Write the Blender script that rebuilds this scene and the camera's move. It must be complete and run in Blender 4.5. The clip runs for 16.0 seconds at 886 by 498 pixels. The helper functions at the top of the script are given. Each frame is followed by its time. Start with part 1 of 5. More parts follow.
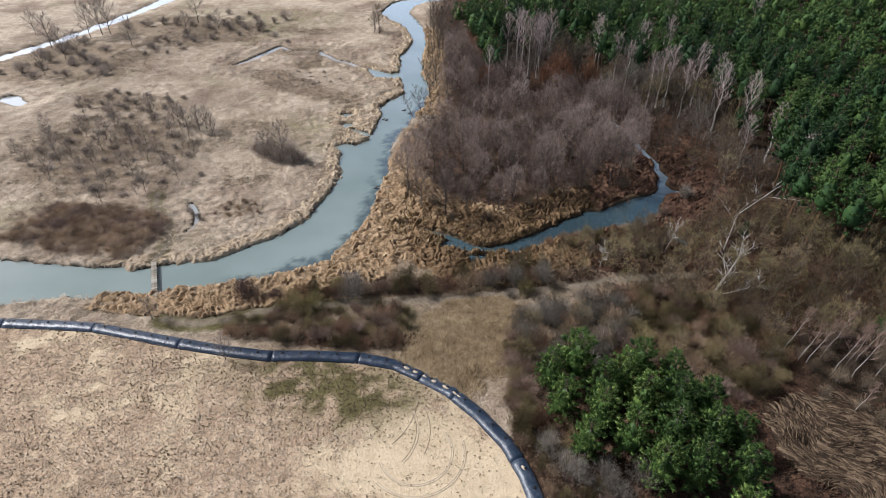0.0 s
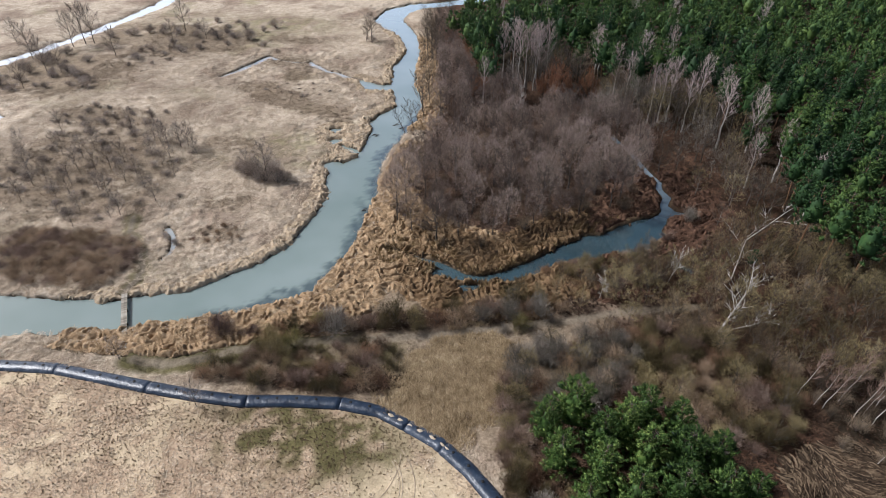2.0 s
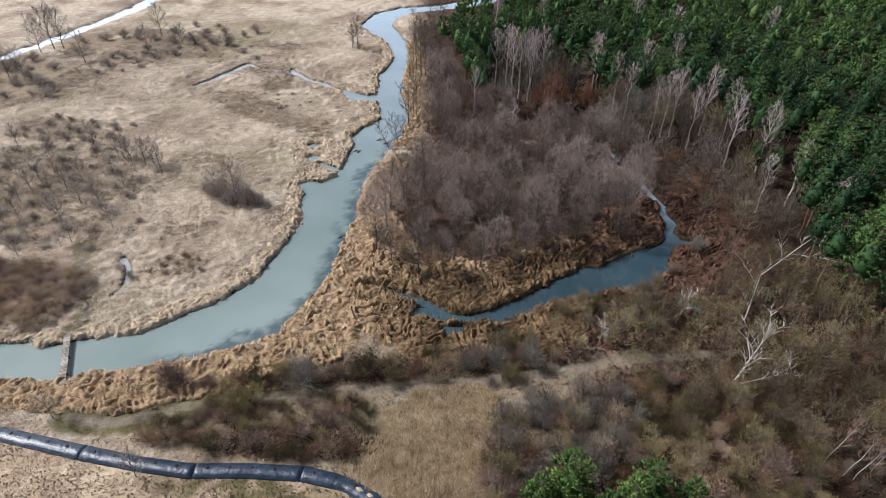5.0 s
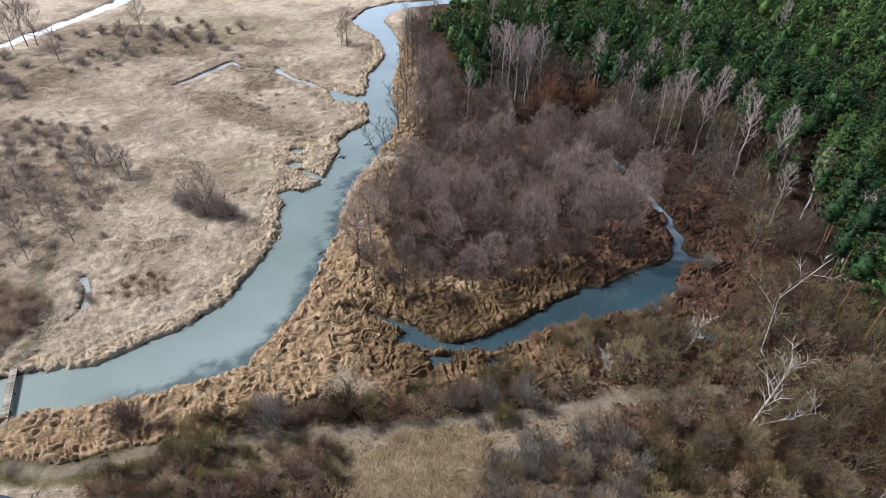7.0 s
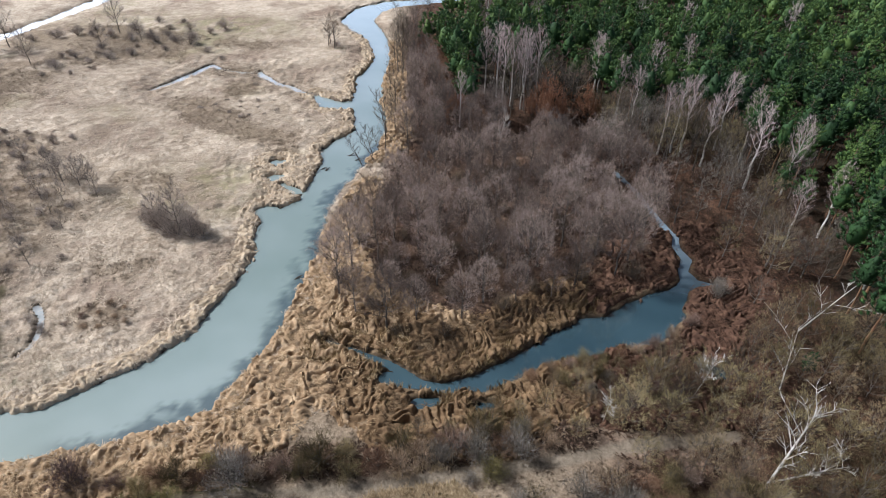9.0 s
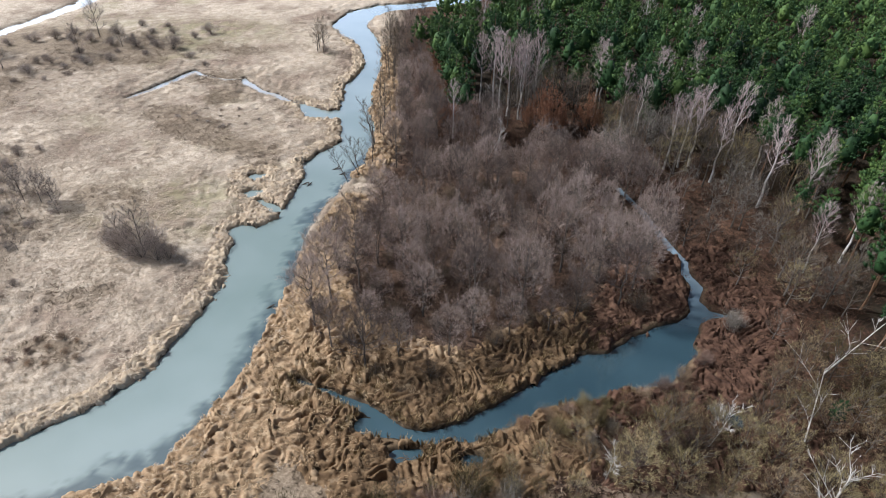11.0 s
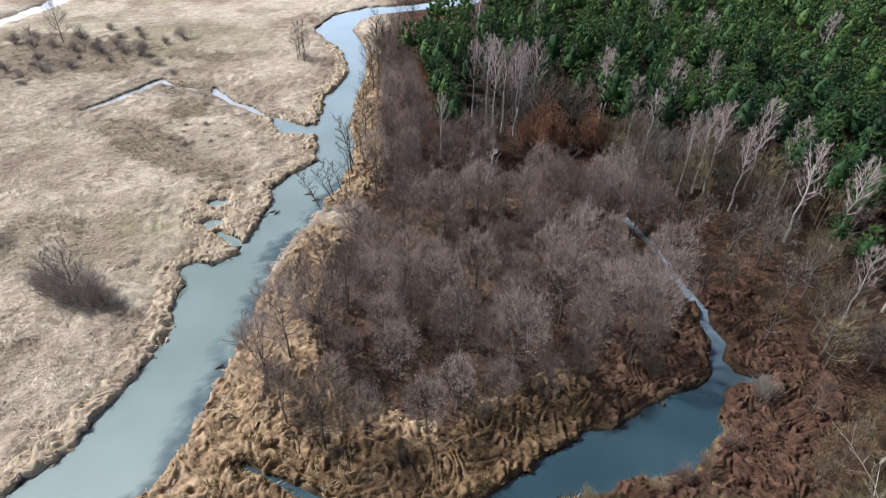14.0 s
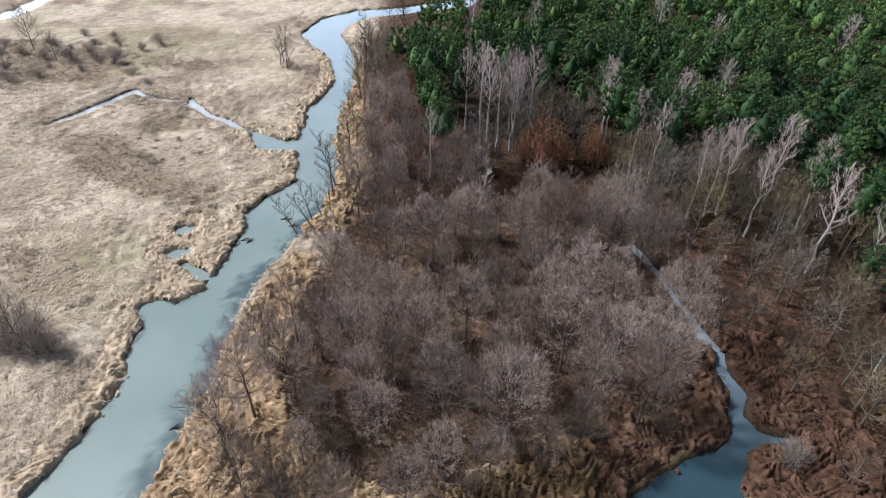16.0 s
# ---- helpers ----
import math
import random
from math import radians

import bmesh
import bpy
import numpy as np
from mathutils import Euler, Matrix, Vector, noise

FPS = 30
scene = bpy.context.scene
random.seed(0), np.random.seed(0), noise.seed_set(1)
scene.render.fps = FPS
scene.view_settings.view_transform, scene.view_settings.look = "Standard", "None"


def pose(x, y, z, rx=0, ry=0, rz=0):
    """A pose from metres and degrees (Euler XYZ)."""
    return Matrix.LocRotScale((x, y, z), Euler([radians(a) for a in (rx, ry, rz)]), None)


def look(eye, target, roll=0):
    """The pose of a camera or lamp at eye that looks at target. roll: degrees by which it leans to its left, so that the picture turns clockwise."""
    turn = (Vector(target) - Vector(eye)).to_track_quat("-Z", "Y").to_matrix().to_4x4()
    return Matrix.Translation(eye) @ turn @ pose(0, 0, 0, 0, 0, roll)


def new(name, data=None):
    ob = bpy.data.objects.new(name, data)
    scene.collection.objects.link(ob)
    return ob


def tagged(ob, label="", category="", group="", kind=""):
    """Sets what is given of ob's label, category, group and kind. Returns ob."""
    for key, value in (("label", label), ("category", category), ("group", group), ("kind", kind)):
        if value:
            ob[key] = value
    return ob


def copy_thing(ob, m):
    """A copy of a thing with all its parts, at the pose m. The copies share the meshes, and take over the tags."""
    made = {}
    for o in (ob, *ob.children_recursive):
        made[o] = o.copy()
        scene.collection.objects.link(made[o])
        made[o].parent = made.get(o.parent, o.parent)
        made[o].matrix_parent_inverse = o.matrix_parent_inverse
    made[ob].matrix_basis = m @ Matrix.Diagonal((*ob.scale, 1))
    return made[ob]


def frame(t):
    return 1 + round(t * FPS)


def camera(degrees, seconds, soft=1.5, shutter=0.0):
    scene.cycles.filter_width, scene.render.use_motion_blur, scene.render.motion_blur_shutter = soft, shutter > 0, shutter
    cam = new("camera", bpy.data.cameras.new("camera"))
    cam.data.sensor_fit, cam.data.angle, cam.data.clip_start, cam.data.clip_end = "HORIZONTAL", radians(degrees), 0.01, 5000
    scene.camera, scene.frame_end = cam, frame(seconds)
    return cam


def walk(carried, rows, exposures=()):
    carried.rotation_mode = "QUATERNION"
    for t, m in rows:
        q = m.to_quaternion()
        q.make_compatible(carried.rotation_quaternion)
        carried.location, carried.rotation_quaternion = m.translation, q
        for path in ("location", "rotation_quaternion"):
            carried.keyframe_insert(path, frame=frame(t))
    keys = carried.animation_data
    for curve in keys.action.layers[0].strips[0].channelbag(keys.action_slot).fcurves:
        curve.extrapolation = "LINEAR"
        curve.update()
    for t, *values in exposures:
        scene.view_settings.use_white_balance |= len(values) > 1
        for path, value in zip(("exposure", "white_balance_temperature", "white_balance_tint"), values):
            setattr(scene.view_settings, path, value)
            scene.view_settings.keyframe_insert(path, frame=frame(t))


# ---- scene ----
cam = camera(71.5, 16.0, soft=0.9)
PATH = [
    (0, (0.477, 2.164, 63.444), (0.151, 3.732, 62.246), 0.3),
    (0.5, (0.462, 4.134, 63.443), (0.136, 5.703, 62.247), 0.3),
    (1, (0.469, 6.088, 63.434), (0.142, 7.659, 62.24), 0.3),
    (1.5, (0.484, 8.03, 63.427), (0.156, 9.601, 62.233), 0.3),
    (2, (0.493, 9.993, 63.382), (0.166, 11.563, 62.187), 0.2),
    (2.5, (0.569, 11.737, 63.196), (0.24, 13.31, 62.006), 0.2),
    (3, (0.612, 13.464, 63.013), (0.283, 15.04, 61.826), 0.3),
    (3.5, (0.591, 15.218, 62.866), (0.265, 16.795, 61.679), 0.3),
    (4, (0.516, 17.111, 62.681), (0.193, 18.686, 61.492), 0.4),
    (6.5, (0.13, 28.129, 60.063), (-0.182, 29.694, 58.858), 0.6),
    (7, (0.189, 30.294, 59.748), (-0.124, 31.856, 58.538), 0.6),
    (7.5, (0.28, 32.479, 59.405), (-0.034, 34.037, 58.191), 0.7),
    (8, (0.183, 34.627, 59.003), (-0.128, 36.185, 57.788), 0.6),
    (8.5, (0.055, 36.767, 58.612), (-0.253, 38.324, 57.395), 0.7),
    (9, (-0.018, 38.917, 58.253), (-0.324, 40.474, 57.035), 0.7),
    (11.5, (0.211, 49.493, 55.372), (-0.102, 51.057, 54.164), 0.9),
    (12, (0.159, 51.744, 54.981), (-0.154, 53.307, 53.773), 1.0),
    (12.5, (0.082, 54.019, 54.549), (-0.231, 55.581, 53.339), 1.0),
    (13, (-0.049, 56.264, 54.076), (-0.36, 57.826, 52.867), 1.0),
    (13.5, (-0.204, 58.441, 53.61), (-0.513, 60.005, 52.401), 0.9),
    (14, (-0.199, 60.741, 53.166), (-0.509, 62.303, 51.956), 1.0),
    (14.5, (-0.231, 63.044, 52.776), (-0.541, 64.605, 51.565), 0.9),
    (15, (-0.276, 65.409, 52.402), (-0.586, 66.97, 51.191), 0.8),
    (15.5, (-0.365, 67.783, 52.078), (-0.675, 69.343, 50.866), 0.8),
    (16, (-0.491, 70.145, 51.854), (-0.801, 71.704, 50.639), 0.8),
]
walk(cam, [(t, look(eye, target, roll)) for t, eye, target, roll in PATH], [(0, -0.1, 6040, 12), (7, 0.1, 5900, 11), (16, 0.24, 5800, 10)])

# ---- daylight ----
SUN_FROM = Vector((-0.9, 0.1, 0.95))
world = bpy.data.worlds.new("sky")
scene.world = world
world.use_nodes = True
wn, wl = world.node_tree.nodes, world.node_tree.links
sky = wn.new("ShaderNodeTexSky")
sky.sky_type, sky.sun_disc = "NISHITA", False
sky.sun_elevation = math.atan2(SUN_FROM.z, math.hypot(SUN_FROM.x, SUN_FROM.y))
sky.sun_rotation = math.atan2(SUN_FROM.x, SUN_FROM.y)
sky.air_density, sky.dust_density = 1.0, 6.0
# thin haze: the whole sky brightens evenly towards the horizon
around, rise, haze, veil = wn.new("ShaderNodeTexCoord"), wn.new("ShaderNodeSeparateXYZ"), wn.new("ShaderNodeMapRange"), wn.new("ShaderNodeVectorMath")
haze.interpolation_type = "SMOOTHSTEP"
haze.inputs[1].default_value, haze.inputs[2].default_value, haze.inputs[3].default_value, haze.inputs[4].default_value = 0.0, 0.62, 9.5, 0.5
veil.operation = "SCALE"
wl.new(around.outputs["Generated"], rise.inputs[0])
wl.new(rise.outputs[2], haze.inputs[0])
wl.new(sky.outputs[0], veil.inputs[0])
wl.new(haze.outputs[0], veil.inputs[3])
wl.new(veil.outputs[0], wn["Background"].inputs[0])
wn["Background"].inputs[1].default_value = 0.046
sun = new("sun", bpy.data.lights.new("sun", "SUN"))
sun.data.energy, sun.data.angle, sun.data.color = 5.0, radians(5), (1.0, 0.97, 0.93)
sun.matrix_world = look(SUN_FROM * 100, (0, 0, 0))


# ---- materials ----
def material(name, rough=0.85):
    m = bpy.data.materials.new(name)
    m.use_nodes = True
    b = m.node_tree.nodes["Principled BSDF"]
    b.inputs["Roughness"].default_value = rough
    b.inputs["Specular IOR Level"].default_value = 0.25
    return m, m.node_tree.nodes, m.node_tree.links, b


def noise_node(n, l, scale, detail=4.0, rough=0.6, coord=None):
    t = n.new("ShaderNodeTexNoise")
    t.inputs["Scale"].default_value, t.inputs["Detail"].default_value = scale, detail
    t.inputs["Roughness"].default_value = rough
    if coord is not None:
        l.new(coord, t.inputs["Vector"])
    return t.outputs["Fac"]


def ramp(n, l, fac, stops):
    r = n.new("ShaderNodeValToRGB")
    while len(r.color_ramp.elements) < len(stops):
        r.color_ramp.elements.new(0.5)
    for e, (p, c) in zip(r.color_ramp.elements, stops):
        e.position, e.color = p, (*c, 1)
    l.new(fac, r.inputs[0])
    return r.outputs[0]


def mix(n, l, fac, a, b, how="MIX"):
    m = n.new("ShaderNodeMix")
    m.data_type, m.blend_type = "RGBA", how
    for s, v in ((m.inputs[0], fac), (m.inputs[6], a), (m.inputs[7], b)):
        if isinstance(v, (int, float)):
            s.default_value = v
        elif isinstance(v, tuple):
            s.default_value = (*v, 1)
        else:
            l.new(v, s)
    return m.outputs[2]


def maths(n, l, op, a, b=0.5):
    m = n.new("ShaderNodeMath")
    m.operation, m.use_clamp = op, True
    for s, v in ((m.inputs[0], a), (m.inputs[1], b)):
        if isinstance(v, (int, float)):
            s.default_value = v
        else:
            l.new(v, s)
    return m.outputs[0]


def bump(n, l, b, height, strength, dist):
    u = n.new("ShaderNodeBump")
    u.inputs["Strength"].default_value, u.inputs["Distance"].default_value = strength, dist
    l.new(height, u.inputs["Height"])
    l.new(u.outputs[0], b.inputs["Normal"])


def simple(name, dark, mid, light, scale=3.0, rough=0.85, island=0.5, obj=0.25, bumpy=0.0):
    """A material that runs from dark to light by grain, by island and by object."""
    m, n, l, b = material(name, rough)
    geo, inf, co = n.new("ShaderNodeNewGeometry"), n.new("ShaderNodeObjectInfo"), n.new("ShaderNodeTexCoord")
    f = noise_node(n, l, scale, 5, 0.65, co.outputs["Object"])
    a = maths(n, l, "MULTIPLY", geo.outputs["Random Per Island"], island)
    o = maths(n, l, "MULTIPLY", inf.outputs["Random"], obj)
    s = n.new("ShaderNodeMath")
    s.operation = "ADD"
    l.new(a, s.inputs[0]), l.new(o, s.inputs[1])
    s2 = n.new("ShaderNodeMath")
    s2.operation = "MULTIPLY_ADD"
    l.new(f, s2.inputs[0])
    s2.inputs[1].default_value = 1.0
    l.new(s.outputs[0], s2.inputs[2])
    s3 = n.new("ShaderNodeMath")
    s3.operation = "SUBTRACT"
    l.new(s2.outputs[0], s3.inputs[0])
    s3.inputs[1].default_value = (island + obj) / 2
    l.new(ramp(n, l, s3.outputs[0], [(0.2, dark), (0.5, mid), (0.8, light)]), b.inputs["Base Color"])
    if bumpy:
        bump(n, l, b, f, 0.6, bumpy)
    return m


BARK = simple("grey_brown_bark", (0.05, 0.042, 0.035), (0.10, 0.085, 0.072), (0.18, 0.155, 0.135), 2.0, bumpy=0.02)
TWIG = simple("purple_grey_twigs", (0.12, 0.09, 0.075), (0.275, 0.21, 0.178), (0.46, 0.367, 0.318), 0.4, obj=0.85)
TWIG_OLIVE = simple("olive_twigs", (0.065, 0.05, 0.02), (0.18, 0.142, 0.066), (0.35, 0.285, 0.15), 0.4, obj=0.8)
TWIG_UMBER = simple("umber_twigs", (0.055, 0.038, 0.02), (0.15, 0.107, 0.06), (0.31, 0.235, 0.14), 0.4, obj=0.8)
TWIG_RED = simple("russet_twigs", (0.085, 0.045, 0.027), (0.19, 0.108, 0.066), (0.33, 0.21, 0.135), 0.4, obj=0.8)
TWIG_PALE = simple("pale_grey_twigs", (0.1, 0.086, 0.07), (0.205, 0.18, 0.15), (0.34, 0.305, 0.262), 0.4, obj=0.4)
TWIG_DARK = simple("dark_purple_twigs", (0.055, 0.04, 0.026), (0.13, 0.097, 0.064), (0.26, 0.2, 0.14), 0.4, obj=0.8)
TWIG_PINK = simple("reddish_pink_twigs", (0.15, 0.095, 0.072), (0.28, 0.195, 0.155), (0.42, 0.32, 0.265), 0.4, obj=0.4)
TWIG_MIST = simple("mauve_grey_twigs", (0.2, 0.162, 0.135), (0.37, 0.31, 0.265), (0.54, 0.465, 0.41), 0.4, obj=0.4)
TWIG_TAN = simple("tan_brown_twigs", (0.2, 0.135, 0.085), (0.39, 0.28, 0.185), (0.56, 0.43, 0.31), 0.4, obj=0.5)
TWIG_LIME = simple("yellow_green_twigs", (0.12, 0.1, 0.035), (0.26, 0.225, 0.09), (0.4, 0.35, 0.16), 0.4, obj=0.3)
TWIG_PLUM = simple("plum_brown_twigs", (0.06, 0.038, 0.034), (0.125, 0.082, 0.074), (0.22, 0.155, 0.14), 0.4, obj=0.3)
BIRCH = simple("white_birch_bark", (0.18, 0.16, 0.14), (0.50, 0.47, 0.43), (0.68, 0.65, 0.61), 2.5)
BIRCH_TWIG = simple("pinkish_birch_twigs", (0.27, 0.205, 0.19), (0.43, 0.345, 0.325), (0.6, 0.51, 0.48), 0.4, obj=0.4)
PINE_BARK = simple("orange_pine_bark", (0.08, 0.045, 0.028), (0.17, 0.095, 0.055), (0.28, 0.16, 0.09), 2.0, bumpy=0.02)
NEEDLE = simple("pine_needles", (0.007, 0.02, 0.005), (0.056, 0.112, 0.025), (0.25, 0.33, 0.09), 0.8, 0.6, 0.4, 0.2)
NEEDLE_FAR = simple("dark_pine_needles", (0.006, 0.018, 0.008), (0.026, 0.066, 0.019), (0.11, 0.17, 0.04), 0.24, 0.7, 0.2, 0.3)
LEAF = simple("rust_beech_leaves", (0.17, 0.077, 0.042), (0.31, 0.152, 0.084), (0.43, 0.25, 0.155), 0.6)
STRAW = simple("straw_tussocks", (0.25, 0.188, 0.134), (0.47, 0.38, 0.284), (0.68, 0.58, 0.455), 0.16, 0.9, 0.3, 0)
REED = simple("matted_reeds", (0.14, 0.088, 0.045), (0.345, 0.235, 0.13), (0.6, 0.465, 0.295), 0.09, 0.9, 0.4, 0)
REED_RED = simple("russet_reeds", (0.03, 0.015, 0.01), (0.09, 0.048, 0.03), (0.22, 0.128, 0.082), 0.9, 0.9, 0.2, 0, bumpy=0.1)
LODGED = simple("lodged_grey_reeds", (0.02, 0.013, 0.008), (0.062, 0.041, 0.025), (0.2, 0.145, 0.095), 0.5, 0.9, 0.6, 0)
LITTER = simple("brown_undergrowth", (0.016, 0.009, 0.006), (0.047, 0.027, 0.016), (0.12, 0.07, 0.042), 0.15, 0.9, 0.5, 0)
SEDGE_BROWN = simple("brown_sedge", (0.11, 0.08, 0.054), (0.22, 0.165, 0.114), (0.35, 0.275, 0.2), 0.5, 0.9, 0.5, 0)
GRASS_GOLD = simple("golden_dry_grass", (0.11, 0.073, 0.038), (0.27, 0.195, 0.11), (0.47, 0.365, 0.23), 0.5, 0.9, 0.35, 0)
REED_MOUND = simple("tan_reed_mounds", (0.115, 0.071, 0.036), (0.32, 0.218, 0.126), (0.58, 0.45, 0.295), 0.9, 0.9, 0, 0, bumpy=0.15)
REED_GOLD = simple("gold_reed_mat", (0.055, 0.033, 0.017), (0.155, 0.097, 0.05), (0.31, 0.215, 0.122), 0.9, 0.9, 0, 0, bumpy=0.12)
STRAW_MAT = simple("straw_bank_mat", (0.2, 0.145, 0.092), (0.43, 0.335, 0.23), (0.64, 0.535, 0.4), 0.9, 0.9, 0, 0, bumpy=0.12)
GOLD = simple("golden_reeds", (0.11, 0.072, 0.032), (0.23, 0.158, 0.075), (0.38, 0.28, 0.15), 0.2, 0.9, 0.5, 0)
REED_POND = simple("brown_pond_reeds", (0.055, 0.034, 0.018), (0.14, 0.09, 0.048), (0.28, 0.195, 0.11), 0.09, 0.9, 0.45, 0)
HEATH = simple("dry_brown_clumps", (0.13, 0.092, 0.055), (0.25, 0.185, 0.115), (0.4, 0.31, 0.2), 0.4, 0.9, 0.5, 0)
PLASTIC = simple("black_blue_membrane", (0.01, 0.016, 0.03), (0.02, 0.034, 0.06), (0.085, 0.105, 0.14), 1.3, 0.34, 0, 0.2, 0.16)
PLASTIC.node_tree.nodes["Principled BSDF"].inputs["Specular IOR Level"].default_value = 0.5
DARK = simple("dark_rubber", (0.006, 0.006, 0.007), (0.012, 0.012, 0.013), (0.02, 0.02, 0.02), 2, 0.6)
PLANK = simple("weathered_planks", (0.17, 0.15, 0.12), (0.32, 0.285, 0.235), (0.46, 0.42, 0.36), 2.0, 0.85, 0.3, 0.5)
BEAM = simple("dark_wet_timber", (0.03, 0.026, 0.02), (0.06, 0.05, 0.04), (0.1, 0.085, 0.07), 2.0)
SANDY = simple("spilled_sand", (0.3, 0.24, 0.17), (0.45, 0.37, 0.27), (0.55, 0.46, 0.35), 1.5, 0.95)


def water_material(name, colour, deep, shallow=None):
    m, n, l, b = material(name, 0.06)
    co = n.new("ShaderNodeTexCoord")
    f = noise_node(n, l, 0.045, 3, 0.5, co.outputs["Object"])
    c = ramp(n, l, f, [(0.35, deep), (0.65, colour)])
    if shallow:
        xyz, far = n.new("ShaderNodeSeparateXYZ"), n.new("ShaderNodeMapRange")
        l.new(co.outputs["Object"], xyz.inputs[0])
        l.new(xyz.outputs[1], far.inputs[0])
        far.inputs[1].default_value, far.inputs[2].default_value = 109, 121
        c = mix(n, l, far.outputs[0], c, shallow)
    l.new(c, b.inputs["Base Color"])
    b.inputs["IOR"].default_value, b.inputs["Specular IOR Level"].default_value = 1.4, 0.9
    w = noise_node(n, l, 1.6, 3, 0.6, co.outputs["Object"])
    bump(n, l, b, w, 0.08, 0.03)
    return m


RIVER_WATER = water_material("milky_river_water", (0.285, 0.35, 0.34), (0.21, 0.275, 0.26))
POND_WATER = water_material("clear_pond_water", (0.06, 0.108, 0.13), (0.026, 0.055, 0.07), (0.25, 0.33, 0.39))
# the whitish brook colour stands in for sky glare off the water
BROOK_WATER = water_material("glare_white_brook_water", (0.5, 0.53, 0.54), (0.38, 0.42, 0.43))
# dark bank reflections and sunken twigs are painted into the river's colour
river_nodes, river_links = RIVER_WATER.node_tree.nodes, RIVER_WATER.node_tree.links
river_colour = river_nodes["Principled BSDF"].inputs["Base Color"]
reflection_mask = river_nodes.new("ShaderNodeAttribute")
reflection_mask.attribute_name = "clear"
river_links.new(mix(river_nodes, river_links, reflection_mask.outputs["Fac"], river_colour.links[0].from_socket, (0.045, 0.075, 0.095)), river_colour)
for one, ior in ((RIVER_WATER, 2.15), (POND_WATER, 2.25), (BROOK_WATER, 2.6)):
    for socket, value in (("Coat Weight", 1.0), ("Coat IOR", ior), ("Coat Roughness", 0.05)):
        one.node_tree.nodes["Principled BSDF"].inputs[socket].default_value = value


# ---- plan of the wetland: water courses as (x, y, half width) ----
RIVER = [(-300, 30, 8), (-200, 42, 8), (-130, 54, 7), (-84, 61, 6), (-71, 64.3, 3.6), (-61.5, 66.6, 3.3), (-52, 71, 3.9),
         (-47, 74.4, 4.8), (-40.5, 80, 6), (-37.6, 89.3, 5.5), (-37.6, 98.5, 5), (-38.2, 108, 5), (-40.3, 115, 5.3),
         (-38.8, 121.5, 3.2), (-38.8, 126, 3.2), (-38.3, 134, 4), (-38.9, 140.5, 5.4), (-37.2, 148.8, 3.5),
         (-39.6, 156.8, 3.5), (-42.4, 163, 3.5), (-45.3, 176, 3.5), (-45.9, 188, 2.3), (-50.3, 200, 2.6)]
RIVER_FAR = [(-50.3, 200, 2.6), (-54, 207, 3.6), (-62, 217, 4.6), (-62, 228, 4.4), (-57, 236, 4), (-45, 243, 3.3),
             (-33, 252, 4), (-27, 272, 5), (-32, 330, 6), (-60, 600, 8)]
BAYS = [[(-44, 116.6, 2.2), (-46.2, 117.2, 1.6)], [(-44, 160, 2.2), (-50, 159.8, 2.4), (-54, 162.8, 1.2)],
        [(-50.8, 132.7, 1.3), (-49.5, 133.6, 0.9)], [(-48.8, 127.6, 1.6), (-47.8, 128.6, 1.2)], [(-46.5, 125.6, 0.8), (-43, 124, 0.9)]]
POND = [(-16, 86.5, 1.1), (-13, 86.6, 1.0), (-9.4, 86.3, 0.8), (-5, 88, 1.3), (0, 92.3, 1.6), (4, 96.3, 2.4), (8, 98.8, 3.4),
        (12, 101, 3.2), (15.3, 103.6, 3.8), (17.6, 106.2, 3.2), (19.8, 109.4, 1.6), (21, 111.5, 0.8), (22.3, 113.2, 1.3), (21.4, 115.6, 0.8),
        (22.3, 118.6, 0.7), (20.9, 121.5, 0.65), (21.2, 124, 0.6), (19.5, 126.4, 0.8), (18.1, 130, 0.6), (16, 136, 0.5), (12, 143, 0.5)]
RILLS = [[(-25.6, 90.9, 0.35), (-20.3, 89.7, 0.45), (-16, 88.6, 0.55), (-13, 87, 0.9)], [(22.3, 113.2, 0.7), (26, 113.2, 0.4)],
         [(-11.6, 83.7, 0.8), (-9.5, 84.4, 0.6)], [(-4.4, 84.7, 0.7), (-3.2, 85, 0.5)], [(23.6, 95.8, 0.9), (21, 97, 0.45)]]
BROOKS = [[(-66.4, 88.6, 0.5), (-64.4, 87, 0.36), (-63.4, 85.6, 0.42), (-62.6, 84.2, 0.36), (-62, 82, 0.36), (-62.3, 80, 0.3)],
          [(-92.5, 158, 0.5), (-89.8, 163.9, 0.95), (-87.6, 171, 1.0), (-86.6, 175.1, 0.85), (-82, 173, 0.35), (-76.9, 172.3, 0.6), (-73, 173, 0.3)],
          [(-73, 174, 0.4), (-71.9, 172.1, 0.95), (-66, 168, 0.6), (-61.8, 166.6, 0.75), (-55.5, 163, 0.5)],
          [(-215, 100, 2), (-165, 143, 2), (-161.6, 148, 2.2), (-156, 164.5, 2), (-151.6, 186.2, 2.2), (-148.4, 215.3, 2.5), (-152, 260, 3), (-160, 400, 3)],
          [(-137, 123.6, 2.3), (-132, 122, 1.5)]]
TRACK = [(-53, 58.6), (-47.3, 58.9), (-42.9, 61.5), (-37.7, 64.4), (-26.5, 68), (-13, 71.9), (-3.8, 75.4), (5, 78.9), (13, 82.5), (24, 86)]
FOOTPATH = [(-63, 70.8), (-62.8, 74), (-63.6, 77.2), (-68, 82), (-71.6, 85.4), (-74, 90)]
